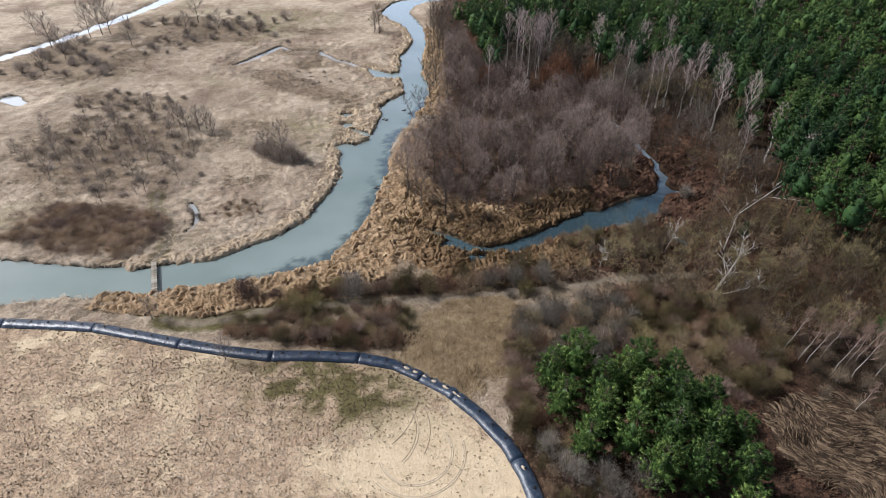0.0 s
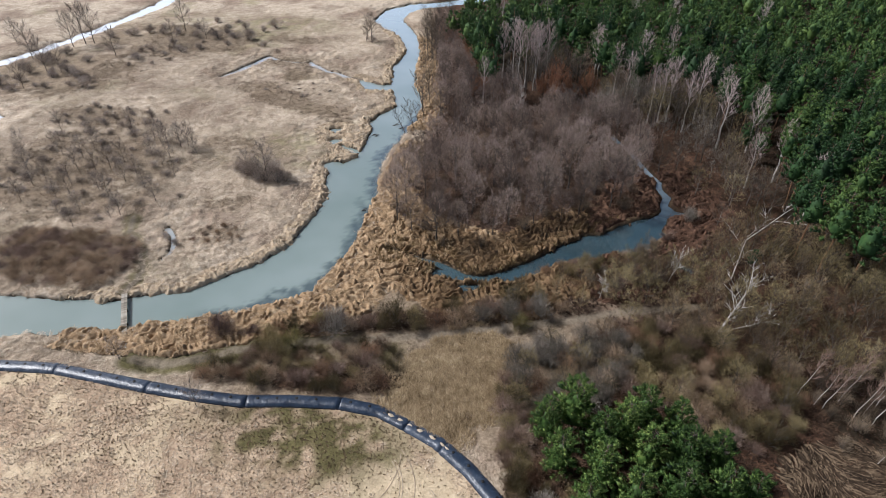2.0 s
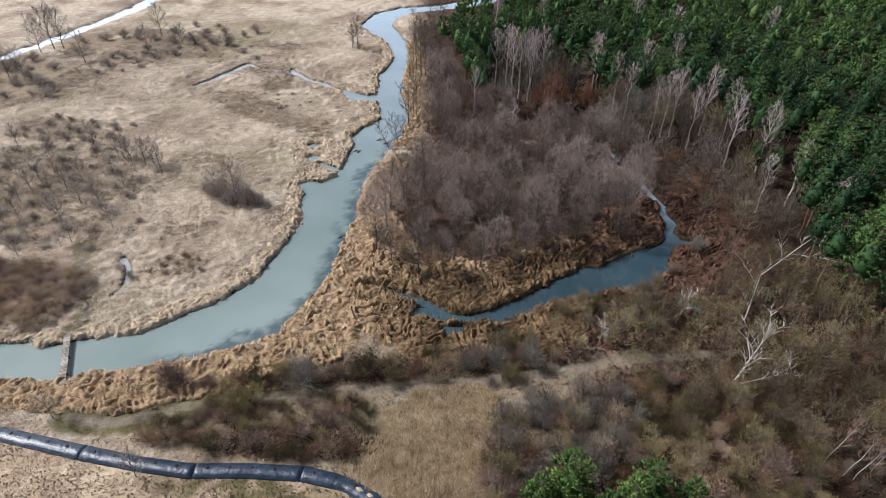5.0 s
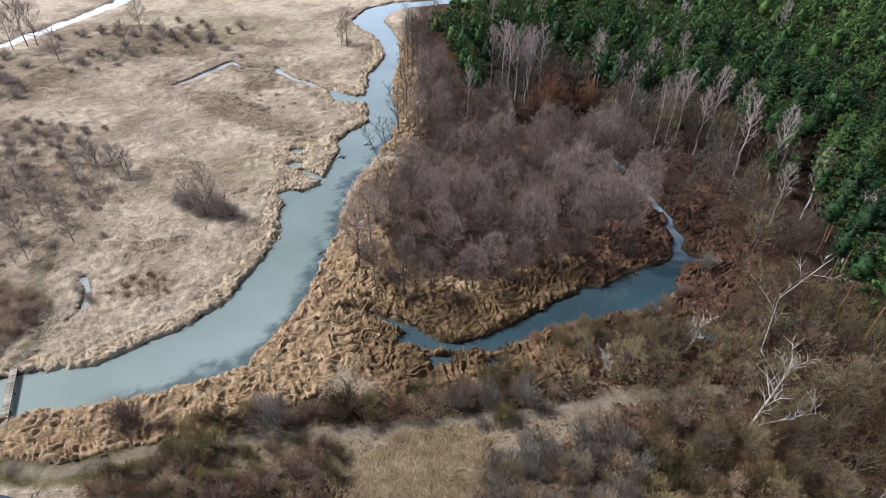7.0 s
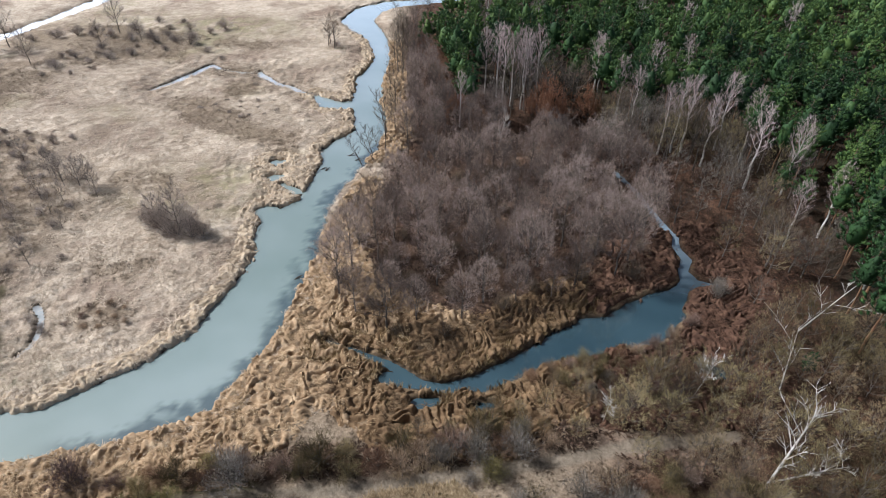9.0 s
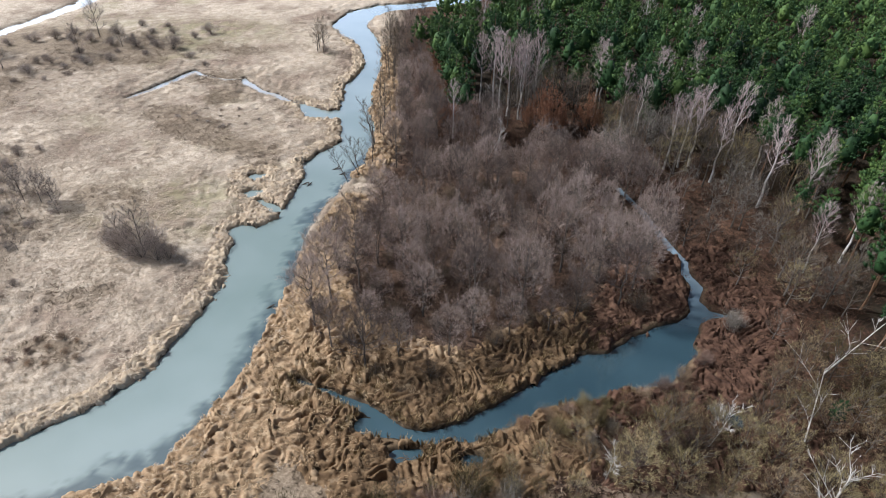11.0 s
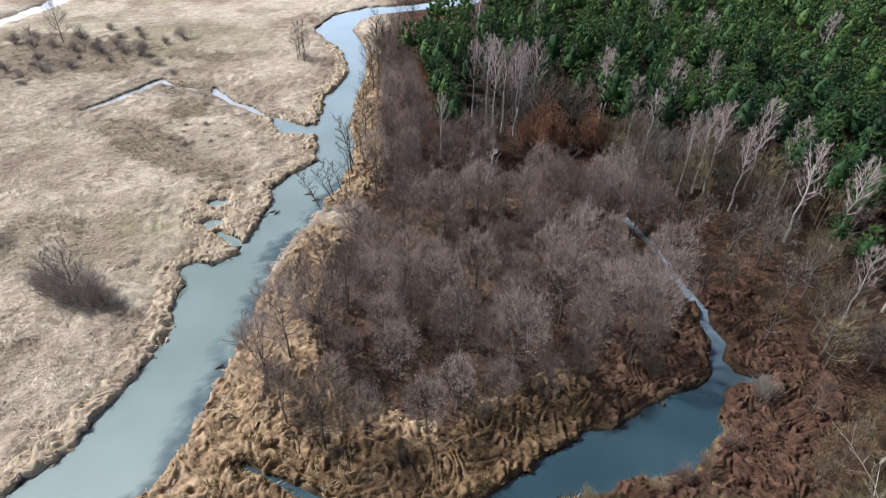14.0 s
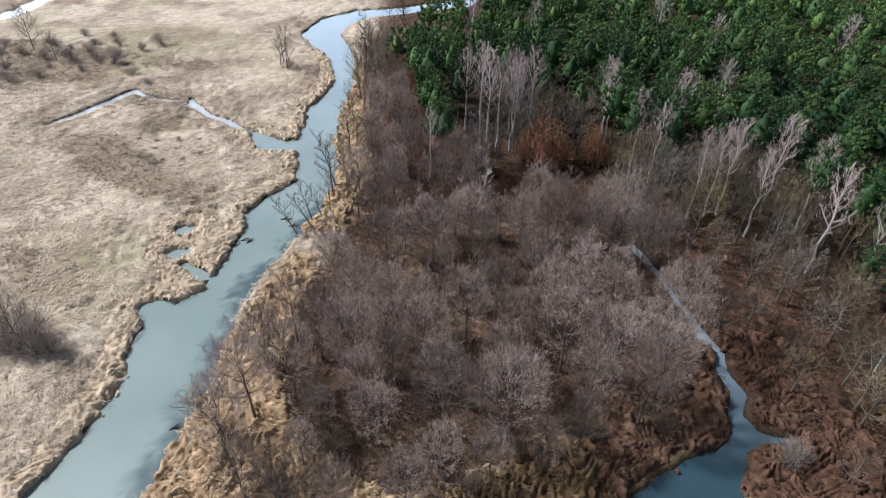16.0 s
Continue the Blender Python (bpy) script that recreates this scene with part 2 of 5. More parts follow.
SEDGE = [(-27, 61.5, 16, 6, 2.0), (-18, 75, 22, 5, 2.0), (-48, 66, 12, 3, 1.2), (-80, 78, 15, 7, 1.3), (-57, 88.5, 5, 3, 1.4), (-93, 103, 24, 20, 1.15), (-106, 127, 13, 6, 1.2), (-79, 152, 6, 4, 1.8), (-72, 147.5, 7, 4, 1.9), (-65, 143.5, 6, 3.5, 1.7), (-58, 141, 6, 4, 1.3), (-72, 162, 4, 6, 1.4), (-52, 137, 4, 9, 1.0), (-70, 120, 12, 5, 0.9), (-60, 98, 10, 4, 0.8), (-80, 172, 10, 6, 0.8),
         (-84, 190, 12, 5, 0.9), (-140, 150, 25, 18, 1.6), (-122, 182, 26, 14, 1.6), (-64, 63, 14, 3, 0.9), (-25, 62, 14, 5, 1.4), (-18, 74, 14, 4, 1.4), (10, 64, 12, 16, 2.0), (14, 90, 12, 6, 1.2), (-30, 58.8, 9, 1.6, 1.2), (-28, 67.5, 15, 4, 2.2), (-3, 76, 10, 4, 2.2), (-10, 64, 9, 10, 2.0), (-8, 72, 8, 3.5, 1.6)]
GREENISH = [(-58, 124, 12, 6, 1.0), (-66, 114, 8, 4, 0.7), (-112, 196, 26, 12, 1.1), (-90, 205, 16, 8, 0.8), (-60, 77, 5, 4, 0.7), (-52, 116, 6, 5, 0.6)]
TUBE = [(-90, 49.5), (-82, 51.5), (-75.9, 52.9), (-69.3, 54), (-62.1, 55), (-54.4, 54.8), (-48.3, 54.7), (-41.2, 54.7), (-35.2, 55.1),
        (-28.6, 56.5), (-22.5, 57.4), (-17.5, 57.2), (-13.9, 56), (-9.3, 54.2), (-4.9, 51.3), (-0.9, 47.7), (1.7, 44), (3.2, 41), (5.5, 34), (6, 26)]


FOREST = [(-34, 186), (-24, 174), (-16, 171), (0, 171), (12, 160), (28, 159), (38, 147), (44, 131), (42, 114), (41, 100), (50, 93), (150, 93), (190, 330), (-8, 330), (-14, 262), (-30, 240)]


def hashed(ix, iy, seed):
    h = np.sin(ix * 127.1 + iy * 311.7 + seed * 74.7) * 43758.5453
    return h - np.floor(h)


def vnoise(x, y, size, seed=0):
    """Smooth value noise between 0 and 1, with bumps of the given size in metres."""
    x, y = np.asarray(x, float) / size, np.asarray(y, float) / size
    x, y = 0.83 * x - 0.56 * y + 0.45 * np.sin(1.9 * y + seed) + 7.3 * seed, 0.56 * x + 0.83 * y + 0.45 * np.sin(2.3 * x + 2 * seed)
    ix, iy = np.floor(x), np.floor(y)
    fx, fy = x - ix, y - iy
    fx, fy = fx * fx * (3 - 2 * fx), fy * fy * (3 - 2 * fy)
    a, b = hashed(ix, iy, seed), hashed(ix + 1, iy, seed)
    c, d = hashed(ix, iy + 1, seed), hashed(ix + 1, iy + 1, seed)
    return a + (b - a) * fx + (c - a) * fy + (a - b - c + d) * fx * fy


def fbm(x, y, size, seed=0, octaves=3):
    total, amp, norm = 0, 1.0, 0.0
    for k in range(octaves):
        total, norm = total + amp * vnoise(x, y, size / 2**k, seed + k), norm + amp
        amp *= 0.55
    return total / norm


def course(x, y, nodes, out=None):
    """Signed distance to the edge of a water course."""
    d = np.full(np.shape(x), 1e4) if out is None else out
    for (x0, y0, w0), (x1, y1, w1) in zip(nodes, nodes[1:]):
        ux, uy = x1 - x0, y1 - y0
        t = np.clip(((x - x0) * ux + (y - y0) * uy) / (ux * ux + uy * uy), 0, 1)
        w = w0 + (w1 - w0) * t
        d = np.minimum(d, np.hypot(x - x0 - ux * t, y - y0 - uy * t) - w + 0.36 * np.minimum(w, 2.5) * (RAG - 0.5) * 2)
    return d


def shore(x, y):
    """Signed distances to river and to pond water, with ragged edges."""
    global RAG
    x, y = np.asarray(x, float), np.asarray(y, float)
    RAG = 0.62 * fbm(x, y, 3.4, 3, 2) + 0.38 * vnoise(x, y, 0.95, 6)
    r = course(x, y, RIVER)
    r = course(x, y, RIVER_FAR, r)
    for c in BAYS + BROOKS:
        r = course(x, y, c, r)
    p = course(x, y, POND)
    for c in RILLS:
        p = course(x, y, c, p)
    return r, p


def away(x, y, line):
    """Distance to a line, and the side of it (positive: to its left)."""
    best, side = np.full(np.shape(x), 1e4), np.zeros(np.shape(x))
    for (x0, y0), (x1, y1) in zip(line, line[1:]):
        ux, uy = x1 - x0, y1 - y0
        t = np.clip(((x - x0) * ux + (y - y0) * uy) / (ux * ux + uy * uy), 0, 1)
        d = np.hypot(x - x0 - ux * t, y - y0 - uy * t)
        near = d < best
        side = np.where(near, ux * (y - y0) - uy * (x - x0), side)
        best = np.where(near, d, best)
    return best, side


def step(a, b, v):
    t = np.clip((v - a) / (b - a), 0, 1)
    return t * t * (3 - 2 * t)


def covered(x, y, poly):
    """Which places lie inside an outline."""
    hit = np.zeros(np.shape(x), bool)
    for (x0, y0), (x1, y1) in zip(poly, poly[1:] + poly[:1]):
        hit ^= ((y0 > y) != (y1 > y)) & (x < (x1 - x0) * (y - y0) / (y1 - y0 + 1e-9) + x0)
    return hit


def zones(x, y):
    """How far each kind of ground covers a place: sand, moss, leaf litter, reeds, track, and the wet rim."""
    r, p = shore(x, y)
    d, side = away(x, y, TUBE)
    soft = 0.3 + 0.5 * np.maximum(0, 28 - y)
    inside = step(soft, -soft, np.where(side > 0, d, -d))
    n1, n2 = fbm(x, y, 9, 11), fbm(x, y, 2.2, 21)
    bare = np.exp(-(((x + 11) / 9) ** 2 + ((y - 44) / 8) ** 2))
    sand = inside * step(0.42, 0.66, 0.5 * n1 + 0.37 * n2 + 0.45 * bare)
    moss = inside * np.exp(-(((x + 25) / 11) ** 2 + ((y - 51.5) / 5) ** 2)) * step(0.25, 0.6, 0.4 * n1 + 0.6 * n2) * 2.2
    out = 1 - inside
    moss = moss + out * step(0.25, 0.6, n2 + 0.1) * np.exp(-(((x + 46) / 8) ** 2 + ((y - 60.5 - 0.25 * (x + 46)) / 2.2) ** 2))
    moss = moss + 0.8 * out * step(0.3, 0.6, n2 + 0.1) * np.exp(-(((x + 19) / 2.5) ** 2 + ((y - 66) / 3.5) ** 2))
    near_path = np.minimum(away(x, y, FOOTPATH)[0], away(x, y, TRACK[:5])[0] - 0.6)
    moss = np.minimum(moss + 0.8 * out * step(1.9, 0.7, near_path + 1.6 * (n2 - 0.5)), 1)
    leaf = step(-4, 8, x + 0.45 * (y - 118) * (y > 118) + 8 * (n1 - 0.5) - 20 + 14 * (y > 138)) * step(22, 40, y + 26 * (n1 - 0.5))
    forest = step(138, 150, y + 10 * (n1 - 0.5)) * step(-38, -28, x + 0.22 * (y - 150))
    scrub = step(0.3, 0.7, (np.exp(-(((x - 22) / 17) ** 2 + ((y - 66) / 24) ** 2)) + 1.3 * np.exp(-(((x - 9) / 9) ** 2 + ((y - 47) / 14) ** 2)) + np.exp(-(((x + 24) / 13) ** 2 + ((y - 61.5 - 0.2 * (x + 24)) / 2.6) ** 2)) + np.exp(-(((x + 14) / 20) ** 2 + ((y - 75.5 - 0.33 * (x + 14)) / 2.6) ** 2))) * (0.5 + n1))
    rs = away(x, y, [q[:2] for q in RIVER])[1]
    strip = (rs < 0) * step(6.5, 4.5, r + 3 * (n2 - 0.5)) * step(134, 140, y) * step(206, 196, y)
    leaf = np.maximum(np.maximum(leaf, forest), scrub * 0.9) * (1 - strip)
    carr = step(1.0, 0.65, ((x + 8.5) / 22) ** 2 + ((y - 119.5) / 23.5) ** 2 + 0.3 * (n2 - 0.5))
    leaf = np.maximum(leaf, 0.9 * np.maximum(carr, step(-31, -27, x + 4 * (n2 - 0.5)) * step(118, 124, y)))
    bank = step(9, 5, p) + step(-36, -31, x) * step(82, 86, y) * step(134, 126, y)
    td, ts = away(x, y, TRACK)
    bank = bank + strip + (rs < 0) * step(0.5, 2.0, np.where(ts > 0, td, -td)) * step(16, 10, r) * step(96, 90, y) * step(-70, -60, x) * step(-20, -28, x)
    reed = np.clip(bank, 0, 1) * (1 - leaf * step(6, 9, p))
    tr = 0.85 * step(1.0, 0.5, away(x, y, TRACK)[0] + 0.6 * (n2 - 0.5))
    fp = step(0.7, 0.25, away(x, y, FOOTPATH)[0])
    sedge = np.zeros(np.shape(x))
    for cx, cy, rx, ry, k in SEDGE:
        sedge = np.maximum(sedge, k * np.exp(-(((x - cx) / rx) ** 2 + ((y - cy) / ry) ** 2)))
    sedge = 0.85 * step(0.25, 0.85, sedge * (0.1 + 1.8 * n2) * (0.6 + 0.8 * n1))
    rim = step(0.36, 0.08, np.minimum(r, p))
    # needles: pine floor, plus a dark patch painted below the slim birches
    return r, p, inside, {"sand": sand, "moss": moss, "leaf": leaf, "reed": reed, "sedge": sedge, "track": np.maximum(tr, fp), "rim": rim, "field": inside, "green": np.minimum(1, sum(k * np.exp(-(((x - cx) / rx) ** 2 + ((y - cy) / ry) ** 2)) for cx, cy, rx, ry, k in GREENISH) * 0.75 * step(0.25, 0.7, n2) ), "needles": np.maximum(covered(x + 6 * (n2 - 0.5), y + 8 * (n1 - 0.5), FOREST), step(0.25, 0.6, np.exp(-(((x - 47) / 11) ** 2 + ((y - 68) / 11) ** 2))))}


def height(x, y, rp=None):
    r, p = shore(x, y) if rp is None else rp
    s = np.minimum(r, p)
    h = -0.7 + 1.05 * step(-0.55, 0.3, s) + 0.25 * step(0.5, 6, s)
    tub = away(x, y, TUBE)
    inside = (tub[1] < 0) | (y < 30)
    rough = np.where(inside, 0.05, 0.36) * step(0, 1.2, s)
    hump = np.where(inside, 0, 0.62) * step(13, 6, s) * step(0, 0.9, s) * (vnoise(x, y, 1.25, 42) - 0.42)
    return h + hump + rough * (fbm(x, y, 1.7, 5, 2) - 0.35) + 0.5 * step(2, 14, s) * (fbm(x, y, 18, 9, 2) - 0.4)


def place(x, y):
    return float(height(np.array([x]), np.array([y]))[0])


# ---- things are built with these ----
def mesh(name, verts, faces, mat, smooth=False, slots=None):
    me = bpy.data.meshes.new(name)
    me.from_pydata([tuple(v) for v in verts] if not isinstance(verts, np.ndarray) else verts.tolist(), [], faces if not isinstance(faces, np.ndarray) else faces.tolist())
    for one in mat if isinstance(mat, tuple) else (mat,):
        me.materials.append(one)
    if slots:
        me.polygons.foreach_set("material_index", slots)
    if smooth:
        me.shade_smooth()
    me.update()
    return me


def quick_mesh(name, v, tri, mat):
    """A mesh of triangles straight from arrays."""
    me = bpy.data.meshes.new(name)
    v, tri = np.ascontiguousarray(v, dtype=np.float32), np.ascontiguousarray(tri, dtype=np.int32)
    me.vertices.add(len(v))
    me.vertices.foreach_set("co", v.ravel())
    me.loops.add(tri.size)
    me.loops.foreach_set("vertex_index", tri.ravel())
    me.polygons.add(len(tri))
    me.polygons.foreach_set("loop_start", np.arange(0, tri.size, 3, dtype=np.int32))
    me.materials.append(mat)
    me.update(calc_edges=True)
    return me


def unit(v):
    return v / np.maximum(np.linalg.norm(v, axis=-1, keepdims=True), 1e-6)


def blades_mesh(name, g, base, along, width, mat):
    """Thin tapering twigs or needles, one triangle each, as one mesh."""
    side = unit(np.cross(along, g.normal(0, 1, along.shape))) * (width / 2)[:, None]
    v = np.stack([base - side, base + side, base + along], 1).reshape(-1, 3)
    return quick_mesh(name, v, np.arange(len(v)).reshape(-1, 3), mat)


def child(name, me, parent, label=""):
    ob = new(name, me)
    ob.parent = parent
    return tagged(ob, label)


class Shape:
    """Vertices and faces of one part."""

    def __init__(self):
        self.v, self.f, self.wood, self.slot = [], [], [], 0

    def tube(self, pts, radii, n=5, squash=1.0, foot=None):
        """A tapering tube; foot: the first ring of another tube, to grow out of it."""
        base, before = len(self.v), len(self.f)
        for k, (p, r) in enumerate(zip(pts, radii)):
            d = (Vector(pts[min(k + 1, len(pts) - 1)]) - Vector(pts[max(k - 1, 0)])).normalized()
            s = d.orthogonal().normalized() if abs(d.z) > 0.75 else d.cross(Vector((0, 0, 1))).normalized()
            u = s.cross(d).normalized()
            for j in range(n):
                a = 2 * math.pi * j / n
                self.v.append(Vector(p) + s * math.cos(a) * r + u * math.sin(a) * r * squash)
        for k in range(len(pts) - 1):
            for j in range(n):
                a, b = base + k * n + j, base + k * n + (j + 1) % n
                c, d = (a, b) if foot is None or k else (foot + j, foot + (j + 1) % n)
                self.f.append((c, d, b + n, a + n))
        if foot is None:
            self.f.append(tuple(base + j for j in reversed(range(n))))
        self.f.append(tuple(base + (len(pts) - 1) * n + j for j in range(n)))
        self.wood += range(before, len(self.f))

    def blade(self, p, d, w, rng):
        """A thin tapering twig, needle spray or blade."""
        s = Vector((rng.uniform(-1, 1), rng.uniform(-1, 1), rng.uniform(-1, 1))).cross(d).normalized() * w / 2
        b = len(self.v)
        self.v += [p - s, p + s, p + d]
        self.f.append((b, b + 1, b + 2))

    def box(self, m, sx, sy, sz):
        b = len(self.v)
        for x in (-1, 1):
            for y in (-1, 1):
                for z in (-1, 1):
                    self.v.append(m @ Vector((x * sx / 2, y * sy / 2, z * sz / 2)))
        for q in ((0, 1, 3, 2), (4, 6, 7, 5), (0, 4, 5, 1), (2, 3, 7, 6), (0, 2, 6, 4), (1, 5, 7, 3)):
            self.f.append(tuple(b + i for i in q))


def part(name, shape, mat, parent, label="", smooth=False):
    slots = None
    if isinstance(mat, tuple):
        slots = [0] * len(shape.f)
        for k in shape.wood:
            slots[k] = 1
    ob = new(name, mesh(name, shape.v, shape.f, mat, smooth, slots))
    ob.parent = parent
    return tagged(ob, label)


def thing(name, label, category, group=""):
    return tagged(new(name), label, category, group)


def upright(rng, out, up):
    a = rng.uniform(0, 2 * math.pi)
    return Vector((math.cos(a) * out, math.sin(a) * out, up))


# ---- ground ----
def lines(stops, grow, far):
    """Grid lines with the spacing given from stop to stop, opening up beyond them."""
    a = [stops[0][0]]
    for (p, s0), (q, s1) in zip(stops, stops[1:]):
        while a[-1] < q:
            a.append(a[-1] + s0 + (s1 - s0) * (a[-1] - p) / (q - p))
    s = stops[-1][1]
    while a[-1] < far:
        s *= grow
        a.append(a[-1] + s)
    s = stops[0][1]
    while a[0] > -far:
        s *= grow
        a.insert(0, a[0] - s)
    return np.array(a)


gx, gy = lines([(-140, 0.9), (-96, 0.6), (-72, 0.45), (44, 0.45), (60, 0.9)], 1.06, 2600), lines([(30, 0.7), (40, 0.5), (150, 0.5), (175, 0.8), (250, 0.9)], 1.06, 2600)
X, Y = np.meshgrid(gx, gy)
r_, p_, inside_, zone = zones(X, Y)
Z = height(X, Y, (r_, p_))
nx, ny = len(gx), len(gy)
idx = np.arange(nx * ny).reshape(ny, nx)
quads = np.stack([idx[:-1, :-1], idx[:-1, 1:], idx[1:, 1:], idx[1:, :-1]], -1).reshape(-1, 4)


def ground_material():
    m, n, l, b = material("wetland_ground", 0.95)
    co = n.new("ShaderNodeTexCoord").outputs["Object"]

    def mask(name):
        a = n.new("ShaderNodeAttribute")
        a.attribute_name = name
        return a.outputs["Fac"]

    big, mid, fine = noise_node(n, l, 0.07, 4, 0.6, co), noise_node(n, l, 0.55, 5, 0.7, co), noise_node(n, l, 2.6, 6, 0.8, co)
    both = mix(n, l, 0.62, mid, fine)
    c = ramp(n, l, both, [(0.36, (0.25, 0.19, 0.138)), (0.5, (0.48, 0.395, 0.3)), (0.63, (0.7, 0.605, 0.485))])
    brown = ramp(n, l, both, [(0.34, (0.13, 0.093, 0.066)), (0.52, (0.28, 0.21, 0.155)), (0.66, (0.43, 0.34, 0.26))])
    c = mix(n, l, ramp(n, l, big, [(0.46, (0, 0, 0)), (0.62, (1, 1, 1))]), c, brown)
    big2 = noise_node(n, l, 0.045, 3, 0.6, co)
    green = ramp(n, l, both, [(0.3, (0.15, 0.135, 0.068)), (0.6, (0.33, 0.295, 0.165))])
    c = mix(n, l, ramp(n, l, big2, [(0.58, (0, 0, 0)), (0.72, (0.8, 0.8, 0.8))]), c, green)
    c = mix(n, l, mask("green"), c, green)
    reed = ramp(n, l, both, [(0.36, (0.07, 0.045, 0.026)), (0.5, (0.2, 0.138, 0.08)), (0.65, (0.38, 0.285, 0.175))])
    sedge = ramp(n, l, both, [(0.36, (0.095, 0.069, 0.045)), (0.5, (0.21, 0.158, 0.106)), (0.65, (0.37, 0.29, 0.2))])
    c = mix(n, l, mask("sedge"), c, sedge)
    c = mix(n, l, mask("reed"), c, reed)
    leaf = ramp(n, l, both, [(0.36, (0.02, 0.011, 0.007)), (0.5, (0.066, 0.036, 0.022)), (0.66, (0.22, 0.115, 0.066))])
    c = mix(n, l, mask("leaf"), c, leaf)
    # needle litter, its colour darkened for the shade below the crowns
    needles = ramp(n, l, both, [(0.36, (0.012, 0.01, 0.006)), (0.5, (0.034, 0.024, 0.014)), (0.66, (0.075, 0.05, 0.03))])
    c = mix(n, l, mask("needles"), c, needles)
    field = ramp(n, l, both, [(0.36, (0.22, 0.148, 0.098)), (0.5, (0.45, 0.33, 0.226)), (0.63, (0.66, 0.52, 0.375))])
    c = mix(n, l, mask("field"), c, field)
    sand = ramp(n, l, both, [(0.3, (0.46, 0.355, 0.228)), (0.6, (0.7, 0.57, 0.395))])
    c = mix(n, l, mask("sand"), c, sand)
    moss = ramp(n, l, both, [(0.38, (0.05, 0.042, 0.016)), (0.62, (0.17, 0.148, 0.062))])
    c = mix(n, l, mask("moss"), c, moss)
    track = ramp(n, l, both, [(0.36, (0.11, 0.088, 0.064)), (0.6, (0.27, 0.225, 0.168))])
    c = mix(n, l, mask("track"), c, track)
    c = mix(n, l, mask("rim"), c, (0.035, 0.026, 0.017))
    l.new(c, b.inputs["Base Color"])
    bump(n, l, b, both, 1.0, 0.2)
    return m


ground = new("ground", mesh("ground", np.stack([X, Y, Z], -1).reshape(-1, 3), quads, ground_material(), True))
tagged(ground, "flat wetland ground of dry straw grass, bare sand and leaf litter", "ground", kind="structure")
for key, value in zone.items():
    ground.data.attributes.new(key, "FLOAT", "POINT").data.foreach_set("value", np.ascontiguousarray(value.reshape(-1), dtype=np.float32))


def sheet(name, rects, mat, label, z=0.0):
    s = Shape()
    for x0, y0, x1, y1 in rects:
        b = len(s.v)
        s.v += [Vector((x0, y0, z)), Vector((x1, y0, z)), Vector((x1, y1, z)), Vector((x0, y1, z))]
        s.f.append((b, b + 1, b + 2, b + 3))
    return tagged(new(name, mesh(name, s.v, s.f, mat)), label, "water", kind="structure")


def river_sheet():
    """The river's surface, with bank reflections and sunken twigs painted dark along the east side."""
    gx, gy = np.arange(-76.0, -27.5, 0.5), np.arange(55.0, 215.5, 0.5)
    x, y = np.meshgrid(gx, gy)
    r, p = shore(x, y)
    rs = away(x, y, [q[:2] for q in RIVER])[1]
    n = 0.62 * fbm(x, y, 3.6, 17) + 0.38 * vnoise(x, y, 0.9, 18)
    # clear: strength of the painted dark reflections, ragged along the right bank
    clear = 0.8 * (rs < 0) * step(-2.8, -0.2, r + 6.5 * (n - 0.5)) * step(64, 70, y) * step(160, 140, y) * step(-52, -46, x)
    idx = np.arange(x.size).reshape(x.shape)
    quads = np.stack([idx[:-1, :-1], idx[:-1, 1:], idx[1:, 1:], idx[1:, :-1]], -1).reshape(-1, 4).tolist()
    v = np.stack([x, y, 0 * x], -1).reshape(-1, 3).tolist()
    for x0, y0, x1, y1 in ((-700, 10, gx[0], 95), (gx[0], gy[-1], 500, 700)):
        b = len(v)
        v += [(x0, y0, 0), (x1, y0, 0), (x1, y1, 0), (x0, y1, 0)]
        quads.append((b, b + 1, b + 2, b + 3))
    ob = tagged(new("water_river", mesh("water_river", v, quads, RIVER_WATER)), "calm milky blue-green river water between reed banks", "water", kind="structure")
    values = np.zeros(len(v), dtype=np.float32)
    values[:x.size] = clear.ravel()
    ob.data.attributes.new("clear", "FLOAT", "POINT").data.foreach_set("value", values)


river_sheet()
sheet("water_brook", [(-700, 95, -76, 700), (-76, 164, -57, 190), (-72, 76, -59, 96)], BROOK_WATER, "rippled water of narrow meadow brooks, sky glare painted white", 0.004)
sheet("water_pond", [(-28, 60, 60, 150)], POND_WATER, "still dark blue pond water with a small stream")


# ---- grass and reeds, too many to count ----
def scatter(n, x0, x1, y0, y1, seed):
    g = np.random.default_rng(seed)
    return g, g.uniform(x0, x1, n), g.uniform(y0, y1, n)


def tufts(name, mat, label, g, x, y, z, size, lean=0.6, blades=5, width=0.16):
    """Tufts of splayed blades in one mesh."""
    n = len(x)
    a = g.uniform(0, 2 * np.pi, (n, blades))
    out = g.uniform(0.2, 1.0, (n, blades)) * lean
    ln = size[:, None] * g.uniform(0.7, 1.3, (n, blades))
    base = np.stack([x, y, z], -1)[:, None, :] + np.stack([np.cos(a), np.sin(a), 0 * a], -1) * 0.12 * size[:, None, None]
    d = np.stack([np.cos(a) * out, np.sin(a) * out, np.sqrt(np.maximum(0.05, 1 - out**2))], -1) * ln[..., None]
    s = np.stack([-np.sin(a), np.cos(a), 0 * a], -1) * (width * size)[:, None, None]
    v = np.stack([base - s, base + s, base + d], 2).reshape(-1, 3)
    f = np.arange(len(v)).reshape(-1, 3)
    return tagged(new(name, mesh(name, v, f, mat)), label, "grass", kind="stuff")


